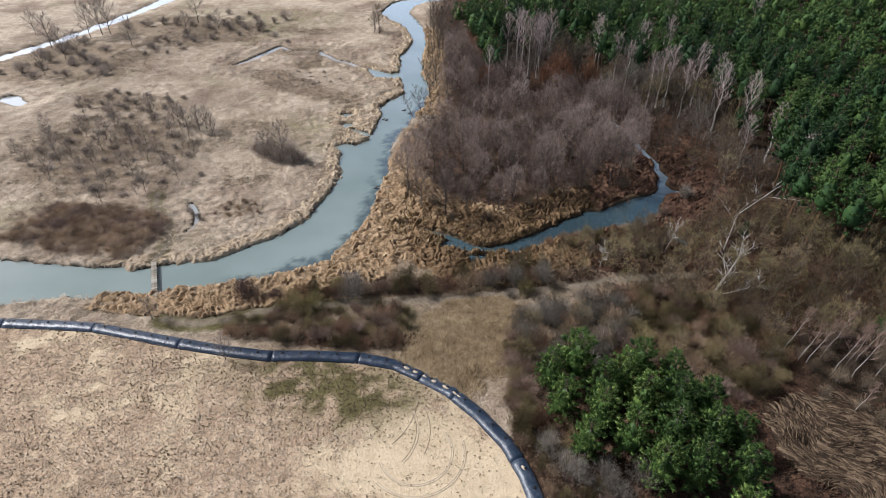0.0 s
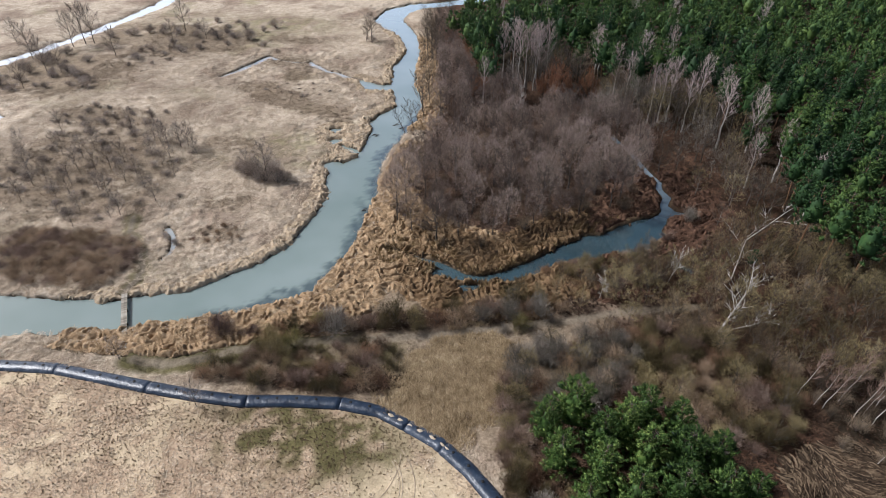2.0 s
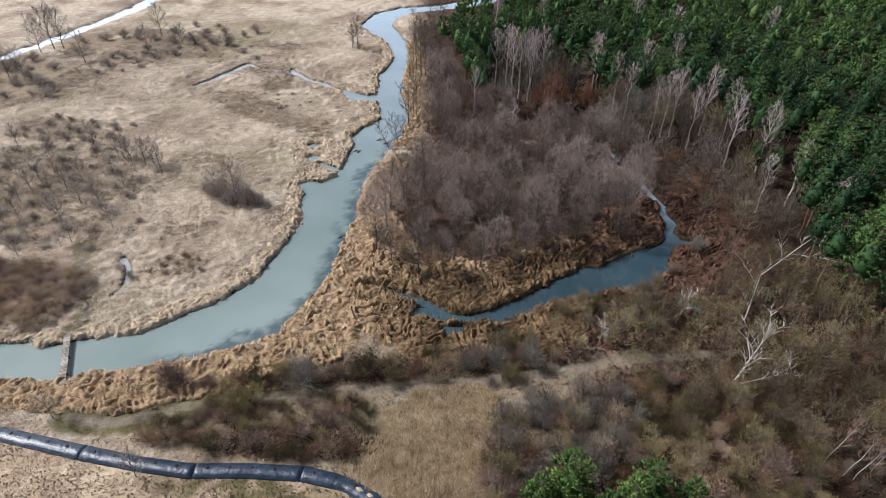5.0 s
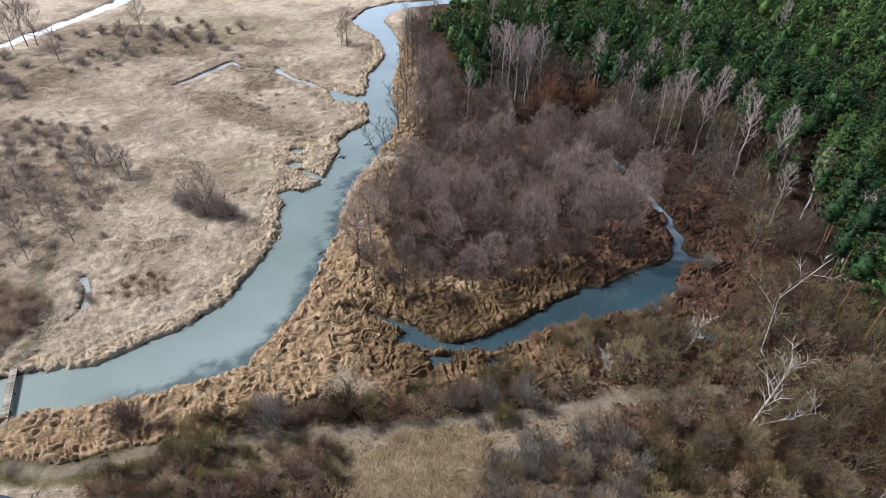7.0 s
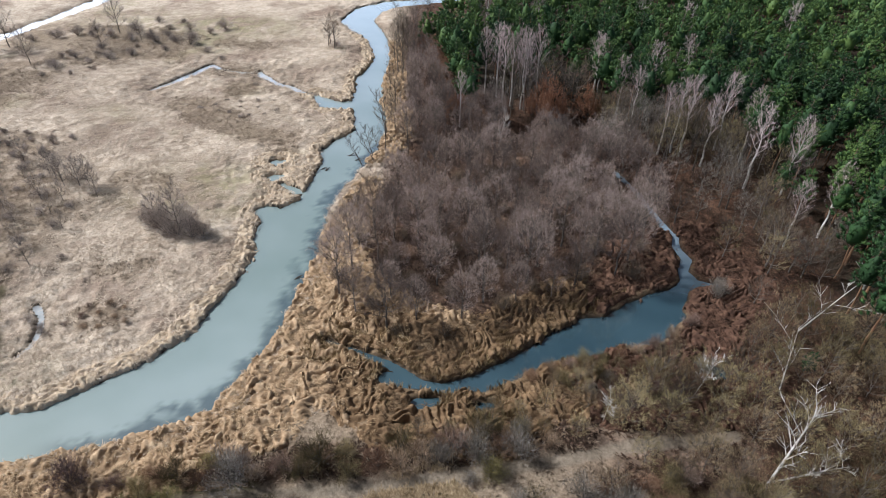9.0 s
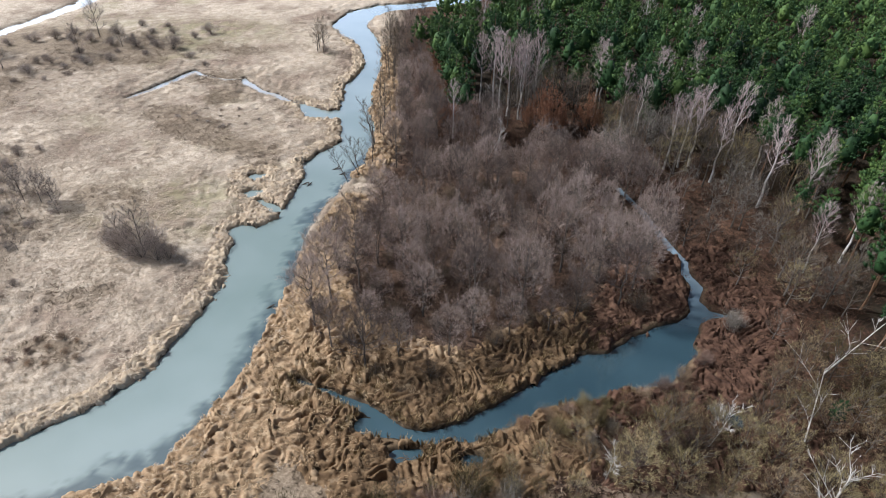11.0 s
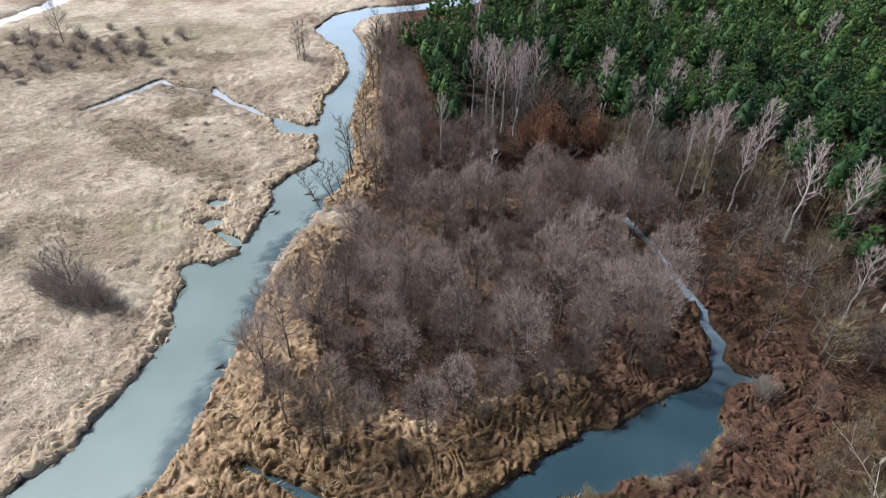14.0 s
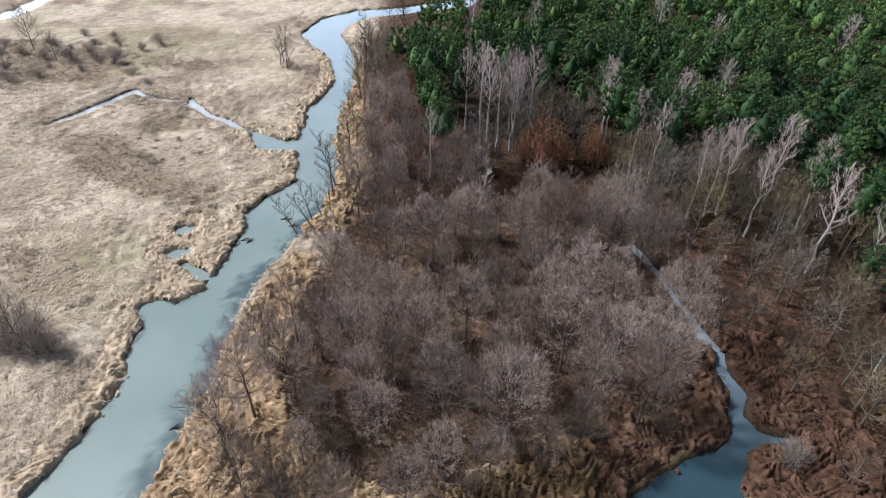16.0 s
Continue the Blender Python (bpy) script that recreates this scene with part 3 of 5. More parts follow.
def bundles(name, mat, label, g, x, y, z, length, wide, tall, flow, rings=5):
    """Lodged reed or grass bundles: low bent humps laid along the flow, in one mesh."""
    n = len(x)
    t = np.linspace(-0.5, 0.5, rings)
    prof = np.array([0.55, 0.92, 1.0, 0.9, 0.45]) if rings == 5 else np.array([0.3, 1.0, 0.2])
    bend = g.uniform(-0.6, 0.6, n)
    ang = flow[:, None] + bend[:, None] * t[None, :] * 2
    cx = x[:, None] + np.cos(ang) * t * length[:, None]
    cy = y[:, None] + np.sin(ang) * t * length[:, None]
    rows = []
    for side, up in ((-1, -0.2), (0, 0.9), (1, -0.2)):
        w = side * wide[:, None] * prof
        rows.append(np.stack([cx - np.sin(ang) * w, cy + np.cos(ang) * w, z[:, None] + tall[:, None] * up * prof], -1))
    v = np.stack(rows, 2).reshape(n, 3 * rings, 3)
    f = [(a, a + 3, a + 4, a + 1) for k in range(rings - 1) for a in (3 * k, 3 * k + 1)]
    f = (np.array(f)[None] + (np.arange(n) * 3 * rings)[:, None, None]).reshape(-1, 4)
    return tagged(new(name, mesh(name, v.reshape(-1, 3), f, mat, True)), label, "reeds", kind="stuff")


def sward(name, mat, label, category, g, x, y, z, length, width, flow, rise, blades):
    """Thin bent-over blades laid loosely along the flow, in one mesh."""
    n = len(x)
    a = flow[:, None] + g.normal(0, 0.55, (n, blades))
    ln = length[:, None] * g.uniform(0.6, 1.25, (n, blades))
    root = np.stack([x, y, z], -1)[:, None, :] + np.concatenate([g.normal(0, 0.16, (n, blades, 2)), g.uniform(-0.05, 0.1, (n, blades, 1))], -1)
    tip = root + np.stack([np.cos(a) * ln, np.sin(a) * ln, ln * g.uniform(-0.1, rise, (n, blades))], -1)
    side = np.stack([-np.sin(a), np.cos(a), 0 * a], -1) * width / 2
    up = np.array((0, 0, 0.1))
    mid = (root + tip) / 2 + up
    v = np.stack([root - side, root + side, mid + side, mid - side, tip], 2).reshape(-1, 3)
    k = np.arange(n * blades)[:, None] * 5
    faces = [*(k + [0, 1, 2, 3]).tolist(), *(k + [3, 2, 4]).tolist()]
    return tagged(new(name, mesh(name, v, faces, mat)), label, category, kind="stuff")


def keep(mask, *arrays):
    return [a[mask] for a in arrays]


g, x, y = scatter(150000, -125, 5, 28, 230, 4)
r, p, ins, zz = zones(x, y)
ok = (np.minimum(r, p) > 0.35) & (zz["leaf"] < 0.1) & (zz["track"] < 0.3) & (zz["sedge"] < 0.6) & (ins < 0.5) & (zz["reed"] < 0.4) & (zz["moss"] < 0.4) & (zz["green"] < g.uniform(0.3, 1.2, len(x))) & (fbm(x, y, 7, 31) + g.uniform(-0.2, 0.2, len(x)) > 0.38) & (g.uniform(0, 1, len(x)) < step(215, 120, np.hypot(x + 20, y - 40)))
x, y, r, p = keep(ok, x, y, r, p)
flow = fbm(x, y, 6, 33) * 8 + g.normal(0, 0.5, len(x))
sward("straw_grass", STRAW, "dry straw-coloured meadow grass combed into low tussocks", "grass", g, x, y, height(x, y, (r, p)) + 0.02, g.uniform(0.35, 0.85, len(x)), 0.055, flow, 0.25, 4)
g, x, y = scatter(30000, -22, 4, 52, 78, 14)
r, p, ins, zz = zones(x, y)
ok = (ins < 0.3) & (zz["track"] < 0.3) & (((x + 9.5 - 0.25 * (y - 64)) / 9) ** 2 + ((y - 64) / 12) ** 2 < 0.35 + 1.3 * g.uniform(0, 1, len(x)) * fbm(x, y, 3, 24))
x, y, r, p = keep(ok, x, y, r, p)
sward("golden_grass", GRASS_GOLD, "tall dry golden grass bent over between the thickets", "grass", g, x, y, height(x, y, (r, p)) + 0.03, g.uniform(0.45, 1.0, len(x)), 0.06, 1.9 + 2.2 * (fbm(x, y, 5, 25) - 0.5) + g.normal(0, 0.3, len(x)), 0.5, 4)
g, x, y = scatter(26000, -95, 6, 26, 60, 5)
r, p, ins, zz = zones(x, y)
ok = (ins > 0.5) & (zz["sand"] + g.uniform(-0.3, 0.3, len(x)) < 0.75) & (zz["moss"] < 0.3)
x, y, r, p = keep(ok, x, y, r, p)
sward("sparse_grass", STRAW, "short sparse dry grass on the sandy field", "grass", g, x, y, height(x, y, (r, p)) - 0.01, g.uniform(0.14, 0.32, len(x)), 0.06, g.uniform(0, 6.3, len(x)), 0.4, 3)
g, x, y = scatter(30000, -85, 5, 26, 58, 6)
r, p, ins, zz = zones(x, y)
ok = (ins > 0.5) & (g.uniform(0, 1, len(x)) < (0.05 + 0.55 * step(0.42, 0.68, fbm(x, y, 2.6, 23))) * (1 - 0.75 * step(0.35, 0.8, zz["sand"]) * (x > -20)) + 0.9 * zz["moss"])
x, y, r, p = keep(ok, x, y, r, p)
tufts("heath_clumps", HEATH, "small dark dry herb clumps dotting the sand", g, x, y, height(x, y, (r, p)) - 0.03, g.uniform(0.08, 0.21, len(x)), 0.95, 7, 0.45)
def reed_mats(x0, x1, y0, y1, gap, curl):
    """Bent-over reeds and tussocks as a relief of curling ropes along the banks, one mesh a kind."""
    gx, gy = np.arange(x0, x1 + gap / 2, gap), np.arange(y0, y1 + gap / 2, gap)
    x, y = np.meshgrid(gx, gy)
    r, p, ins, zz = zones(x, y)
    s = np.minimum(r, p)
    east = away(x, y, [q[:2] for q in RIVER])[1] < 0
    main = course(x, y, RIVER_FAR, course(x, y, RIVER))
    for c in BAYS:
        main = course(x, y, c, main)
    rope = np.abs(np.sin(np.pi * (curl * fbm(x, y, 3.8, 43, 2) + 0.7 * vnoise(x, y, 1.0, 45)))) * (0.55 + 0.45 * np.abs(np.sin(np.pi * (0.75 * curl * fbm(x, y, 3.0, 44, 2) + 0.5 * vnoise(x, y, 0.9, 49)))))
    lump = vnoise(x, y, 1.1, 46)
    fine = vnoise(x, y, 0.42, 47)
    wide = np.where(east, 0.15 + 0.85 * zz["reed"], step(2.6 + 3 * vnoise(x, y, 7, 55), 0.6, main) * (y > 62))
    cover = np.clip(wide, 0, 1) * step(0.4, 0.1, zz["track"]) * (1 - ins) * step(-0.5, 0.25, np.minimum(r, p - 0.5) + 0.7 * (lump - 0.5) + 1.3 * (vnoise(x, y, 2.4, 56) - 0.5))
    amp = np.where(east, 0.9, 0.62)
    z = height(x, y, (r, p)) * 0.6 + 0.04 + amp * (rope ** 0.75 * 0.85 + 0.12) * (0.4 + 0.9 * lump) * step(0.2, 0.6, cover) + 0.24 * (fine - 0.5) - 0.5 * step(0.45, 0.1, cover)
    jx = x + gap * 0.8 * (hashed(x * 3.1, y * 2.3, 4) - 0.5)
    jy = y + gap * 0.8 * (hashed(x * 2.7, y * 3.3, 5) - 0.5)
    verts = np.stack([jx, jy, z], -1).reshape(-1, 3)
    idx = np.arange(x.size).reshape(x.shape)
    quads = np.stack([idx[:-1, :-1], idx[:-1, 1:], idx[1:, 1:], idx[1:, :-1]], -1).reshape(-1, 4)
    blur = 2.4 * (fbm(x, y, 4, 48) - 0.5)
    kind = np.where(~east, 3, np.where(x + 5 * blur > 7, 2, np.where((p + 3 * blur < 8.5) & (x + 6 * blur > -21), 1, 0)))
    kind = np.where(cover > 0.25, kind, -1).reshape(-1)[quads[:, 0]]
    for k, (name, mat, label) in enumerate((("reed_mat", REED_MOUND, "pale tan reeds bent over into rope-like mounds on the bank"),
                                            ("gold_reed_mat", REED_GOLD, "golden-brown bent reeds matted beside the pond"),
                                            ("russet_sedge_mat", REED_RED, "russet bent sedge in rope-like rows round the pond"),
                                            ("bank_mat", STRAW_MAT, "straw tussocks rounding off the river bank"))):
        q = quads[kind == k]
        if len(q) < 50:
            continue
        used, inverse = np.unique(q, return_inverse=True)
        tagged(new(name, mesh(name, verts[used], inverse.reshape(-1, 4), mat, True)), label, "reeds", kind="stuff")


reed_mats(-72, -26, 58, 205, 0.18, 8.5)
reed_mats(-26, 34, 80, 128, 0.15, 8.0)
reed_mats(-26, 34, 58, 80, 0.21, 6.5)
g, x, y = scatter(46000, -66, 34, 58, 205, 7)
r, p, ins, zz = zones(x, y)
s = np.minimum(r, p)
ok = (s > 0.1) & (zz["reed"] > 0.4) & (zz["track"] < 0.3) & (vnoise(x, y, 1.25, 42) + g.uniform(-0.15, 0.15, len(x)) > 0.34)
x, y, r, p, s = keep(ok, x, y, r, p, s)
flow = fbm(x, y, 4, 41) * 11 + g.normal(0, 0.45, len(x))
mound = vnoise(x, y, 1.25, 42)
near = (p < 9) & (x > -15)
red = (x > 1) & (g.uniform(0, 1, len(x)) < 0.1 + 0.9 * step(3, 11, x))
for name, mat, label, pick in (("matted_reeds", REED, "pale brown lodged reed bundles matted along the banks", ~red & ~near),
                               ("brown_reeds", REED_POND, "golden-brown reeds standing close round the pond", ~red & near),
                               ("russet_reeds", REED_RED, "russet lodged sedge bundles round the pond", red)):
    a, b, c, d, e, k = keep(pick, x, y, r, p, flow, mound)
    sward(name, mat, label, "reeds", g, a, b, height(a, b, (c, d)) + 0.3, g.uniform(0.3, 0.7, len(a)), 0.05, e, 0.5, 5)
g, x, y = scatter(36000, -110, -30, 55, 215, 8)
r, p, ins, zz = zones(x, y)
ok = (r > 0.0) & (r < 1.6 + 4 * vnoise(x, y, 9, 51)) & (ins < 0.5)
x, y, r, p = keep(ok, x, y, r, p)
sward("bank_tussocks", STRAW, "pale tussocks overhanging the river bank", "grass", g, x, y, height(x, y, (r, p)) * 0.8 + 0.3, g.uniform(0.3, 0.65, len(x)), 0.045, g.uniform(0, 6.3, len(x)), 0.3, 6)
g, x, y = scatter(30000, -28, 30, 80, 118, 13)
r, p, ins, zz = zones(x, y)
ok = (p > 0.15) & (p < 1.2 + 3.2 * vnoise(x, y, 5, 91)) & (zz["reed"] > 0.3) & (x < 13) & (vnoise(x, y, 2.5, 92) > 0.35)
x, y, r, p = keep(ok, x, y, r, p)
tufts("standing_reeds", GOLD, "standing golden-brown dead reeds beside the pond", g, x, y, height(x, y, (r, p)) - 0.05, g.uniform(0.45, 0.95, len(x)), 0.7, 6, 0.07)
g, x, y = scatter(75000, -130, 10, 58, 200, 12)
r, p, ins, zz = zones(x, y)
ok = (np.minimum(r, p) > 0.5) & (ins < 0.5) & (zz["track"] < 0.3) & (zz["reed"] < 0.5) & (zz["sedge"] > 0.35) & (fbm(x, y, 4, 83) + g.uniform(-0.25, 0.25, len(x)) > 0.4)
x, y, r, p = keep(ok, x, y, r, p)
sward("brown_sedge", SEDGE_BROWN, "low brown sedge clumps darkening parts of the meadow", "grass", g, x, y, height(x, y, (r, p)) + 0.03, g.uniform(0.3, 0.75, len(x)), 0.085, g.uniform(0, 6.3, len(x)), 0.5, 3)
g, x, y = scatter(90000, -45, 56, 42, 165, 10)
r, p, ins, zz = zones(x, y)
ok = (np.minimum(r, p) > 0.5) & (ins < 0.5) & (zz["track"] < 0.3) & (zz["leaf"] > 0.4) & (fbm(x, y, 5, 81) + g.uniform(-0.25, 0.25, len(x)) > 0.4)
x, y, r, p = keep(ok, x, y, r, p)
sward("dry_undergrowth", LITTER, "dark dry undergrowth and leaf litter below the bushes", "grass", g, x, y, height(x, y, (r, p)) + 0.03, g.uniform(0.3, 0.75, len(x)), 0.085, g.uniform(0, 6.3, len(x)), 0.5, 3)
g, x, y = scatter(5200, 29, 50, 46, 67, 9)
ok = ((x - 39) / 9.5) ** 2 + ((y - 56) / 9.5) ** 2 < 1 - 0.5 * vnoise(x, y, 4, 61)
x, y = keep(ok, x, y)
bundles("lodged_reeds", LODGED, "long pale reeds combed flat by the wind", g, x, y, height(x, y) + 0.1, g.uniform(1.2, 2.6, len(x)), g.uniform(0.06, 0.12, len(x)), g.uniform(0.2, 0.4, len(x)), 2.2 + 4.2 * (fbm(x, y, 5, 71) - 0.5) + g.normal(0, 0.2, len(x)))


def tyre_ruts():
    """Low sand ridges left by tyres that turned on the bare sand."""
    s = Shape()
    for cx, cy, r, a0, a1 in ((-11.5, 44.5, 4.2, -2.6, 0.9), (-11.5, 44.5, 4.45, -2.6, 0.9), (-11.5, 44.5, 5.7, -2.2, 0.5), (-11.5, 44.5, 5.95, -2.2, 0.5), (-18.5, 46, 6.5, -0.5, 0.8), (-18.5, 46, 6.8, -0.5, 0.8), (-18.5, 46, 8.2, -0.2, 0.9), (-22, 50, 9, -0.6, 0.2)):
        n = 30
        pts = [(cx + math.cos(a0 + (a1 - a0) * k / n) * r, cy + math.sin(a0 + (a1 - a0) * k / n) * r) for k in range(n + 1)]
        s.tube([(x, y, place(x, y) + 0.005) for x, y in pts], [0.07] * len(pts), 5, 0.5)
    return tagged(new("tyre_ruts", mesh("tyre_ruts", s.v, s.f, SANDY)), "curved tyre ruts pressed into the bare sand", "tyre tracks", kind="stuff")


tyre_ruts()


# ---- trees ----
def bare_tree(name, label, seed, h, spread, girth, limbs=13, twigs=2600, start=0.3, rise=0.9, bark=BARK, twig=TWIG, twig_w=0.034, lean=(0, 0), category="tree", stems=1, boughs=6, dome=0.5):
    """A leafless tree: trunk, rising limbs that fill a dome, boughs on them and a haze of twigs that radiate outwards."""
    rng, g = random.Random(seed), np.random.default_rng(seed)
    root = thing(name, label, category)
    trunk, limb, sprays = Shape(), Shape(), []
    for st in range(stems):
        k = h * rng.uniform(0.8, 1.0) if st else h
        ox, oy = lean[0] + (rng.uniform(-0.16, 0.16) * h if st else 0), lean[1] + (rng.uniform(-0.16, 0.16) * h if st else 0)
        wob = [Vector((rng.uniform(-1, 1), rng.uniform(-1, 1), 0)) * 0.015 * h for _ in range(7)]
        axis = [Vector((ox * (i / 6) ** 1.2, oy * (i / 6) ** 1.2, k * 0.9 * i / 6 - (0.3 if i == 0 else 0))) + wob[i] * (i > 0) for i in range(7)]
        trunk.tube(axis, [girth * (1.15 - i / 6 * 1.08) for i in range(7)], 6)
        n = max(6, round(limbs / stems ** 0.5))
        for i in range(n):
            f = start + (0.98 - start) * (i + rng.random()) / n
            q = min(5, int(f * 6))
            p = axis[q].lerp(axis[q + 1], f * 6 - q)
            az = i * 2.4 + rng.uniform(-0.5, 0.5)
            t = (f - start) / (1 - start)
            size = spread * (0.34 + 0.72 * math.sqrt(max(0, 1 - (1.3 * t - 0.42) ** 2))) * rng.uniform(0.75, 1.15)
            d = Vector((math.cos(az), math.sin(az), rise * (0.55 + 1.1 * t) * rng.uniform(0.8, 1.2))).normalized()
            up = Vector((0, 0, size * 0.16))
            pts = [p, p + d * size * 0.4 - up * 0.2, p + d * size * 0.75 + up * 0.3, p + d * size + up]
            rr = girth * (1.1 - f) * 0.5 + 0.018
            limb.tube(pts, [rr, rr * 0.7, rr * 0.45, rr * 0.2], 4)
            for j in range(boughs):
                u = 0.25 + 0.75 * (j + rng.random()) / boughs
                w = min(2, int(u * 3))
                b = pts[w].lerp(pts[w + 1], u * 3 - w)
                e = (d * 0.8 + upright(rng, 0.75, rng.uniform(0.1, 0.7))).normalized() * size * rng.uniform(0.3, 0.55)
                limb.tube([b, b + e * 0.55, b + e + Vector((0, 0, 0.12 * e.length))], [0.024, 0.015, 0.006], 3)
                sprays.append((*b, *e))
    inner = int(twigs * (1 - dome))
    sp = np.array(sprays)[g.integers(0, len(sprays), inner)]
    e, size = sp[:, 3:], np.linalg.norm(sp[:, 3:], axis=-1, keepdims=True)
    base = sp[:, :3] + e * (0.2 + 0.85 * np.sqrt(g.uniform(0, 1, (inner, 1)))) + g.normal(0, 0.1, (inner, 3)) * size
    # the outer twigs stand on an uneven dome
    o = unit(g.normal(0, 1, (twigs - inner, 3)) + (0, 0, 0.35))
    a = np.arctan2(o[:, 1], o[:, 0])
    rad = (0.72 + 0.3 * np.sqrt(g.uniform(0, 1, len(o)))) * (0.93 + 0.1 * np.sin(3 * a + seed) * np.sin(5 * o[:, 2] + seed) + 0.06 * np.sin(7 * a + 2 * seed))
    f = 0.5 + 0.5 * o[:, 2]
    half = h * (1 - start * 0.8) * 0.5
    shell = np.stack([o[:, 0] * spread * rad + lean[0] * f, o[:, 1] * spread * rad + lean[1] * f, h - half + o[:, 2] * half * rad], -1)
    base = np.concatenate([base, shell])
    heart = np.array((lean[0] * 0.6, lean[1] * 0.6, h * (start * 0.5 + 0.15)))
    way = unit(0.9 * unit(base - heart) + 0.42 * g.normal(0, 1, base.shape) + (0, 0, 0.2))
    part("trunk", trunk, bark, root)
    top = part("crown", limb, twig if bark is BIRCH else bark, root, "leafless branching crown")
    child("twig_fringe", blades_mesh("twig_fringe", g, base, way * g.uniform(0.3, 0.75, (twigs, 1)) * (0.35 + 0.16 * spread), twig_w * g.uniform(0.6, 1.25, twigs), twig), top)
    return root


def bare_bush(name, label, seed, h, wide, stems=14, twigs=1700, twig=TWIG, twig_w=0.032, category="bush", leafy=0):
    """A leafless bush: stems that fan out of one foot into rounded lobes of fine twigs."""
    rng, g = random.Random(seed), np.random.default_rng(seed)
    root = thing(name, label, category)
    wood, lobes = Shape(), []
    for i in range(stems):
        f = math.sqrt((i + 0.5) / stems)
        d = upright(rng, wide * 0.82 * f, h * (0.9 - 0.5 * f * f) * rng.uniform(0.72, 1.0))
        wood.tube([Vector((d.x * 0.1, d.y * 0.1, -0.15)), d * 0.5 + Vector((0, 0, 0.06 * h)), d], [0.045, 0.026, 0.01], 4, 1.0, 0 if i else None)
        lobes.append(tuple(d))
    d = np.array(lobes)[g.integers(0, stems, twigs)]
    base = d * np.sqrt(g.uniform(0.12, 1.0, (twigs, 1))) + g.normal(0, 0.17, (twigs, 3)) * (wide, wide, h * 0.6)
    base[:, 2] = np.maximum(base[:, 2], 0.05)
    way = unit(0.8 * unit(base + (0, 0, 0.12 * h)) + 0.4 * g.normal(0, 1, (twigs, 3)) + (0, 0, 0.2))
    along = way * g.uniform(0.16, 0.42, (twigs, 1)) * (0.55 + h * 0.2)
    width = twig_w * g.uniform(0.6, 1.3, twigs)
    if leafy:
        base, along = np.repeat(base, leafy, 0), np.repeat(along, leafy, 0)
        base = base + along * g.uniform(0, 1, (len(base), 1))
        along, width = unit(g.normal(0, 1, base.shape)) * g.uniform(0.08, 0.19, (len(base), 1)), g.uniform(0.06, 0.12, len(base))
    part("stem", wood, BARK, root)
    child("crown", blades_mesh("crown", g, base, along, width, twig), root)
    return root


def pine_boughs(g, h, wide, low, whorls, per):
    """Foot and end of each bough of one pine: tiers round a blunt cone, turning up towards the top."""
    n = whorls * per
    t = (np.repeat(np.arange(whorls), per) + g.uniform(0, 0.8, n)) / whorls
    reach = wide * (0.14 + 0.86 * np.sin(np.pi * np.minimum(0.92, 0.06 + 0.62 * t)) ** 0.85) * g.uniform(0.7, 1.1, n)
    a = np.tile(np.arange(per) * 2 * np.pi / per, whorls) + np.repeat(g.uniform(0, 6.3, whorls), per) + g.uniform(-0.35, 0.35, n)
    z = h * (1 - t * (1 - low))
    foot = np.stack([0 * a, 0 * a, z - 0.3 * reach - 0.25 * h / whorls * (1 - low)], -1)
    return foot, np.stack([np.cos(a) * reach, np.sin(a) * reach, z + 0.12 * reach - 0.5], -1)


def globe(n):
    """Unit vertices and triangles of an icosahedron, split n - 1 times."""
    bm = bmesh.new()
    bmesh.ops.create_icosphere(bm, subdivisions=n, radius=1)
    bm.verts.ensure_lookup_table()
    v, f = np.array([p.co[:] for p in bm.verts]), np.array([[p.index for p in q.verts] for q in bm.faces])
    bm.free()
    return v, f


BODY = globe(2)
PAD = np.array([(1, 0, 0), (-1, 0, 0), (0, 1, 0), (0, -1, 0), (0, 0, 1), (0, 0, -1)]), np.array([(0, 2, 4), (2, 1, 4), (1, 3, 4), (3, 0, 4), (2, 0, 5), (1, 2, 5), (3, 1, 5), (0, 3, 5)])


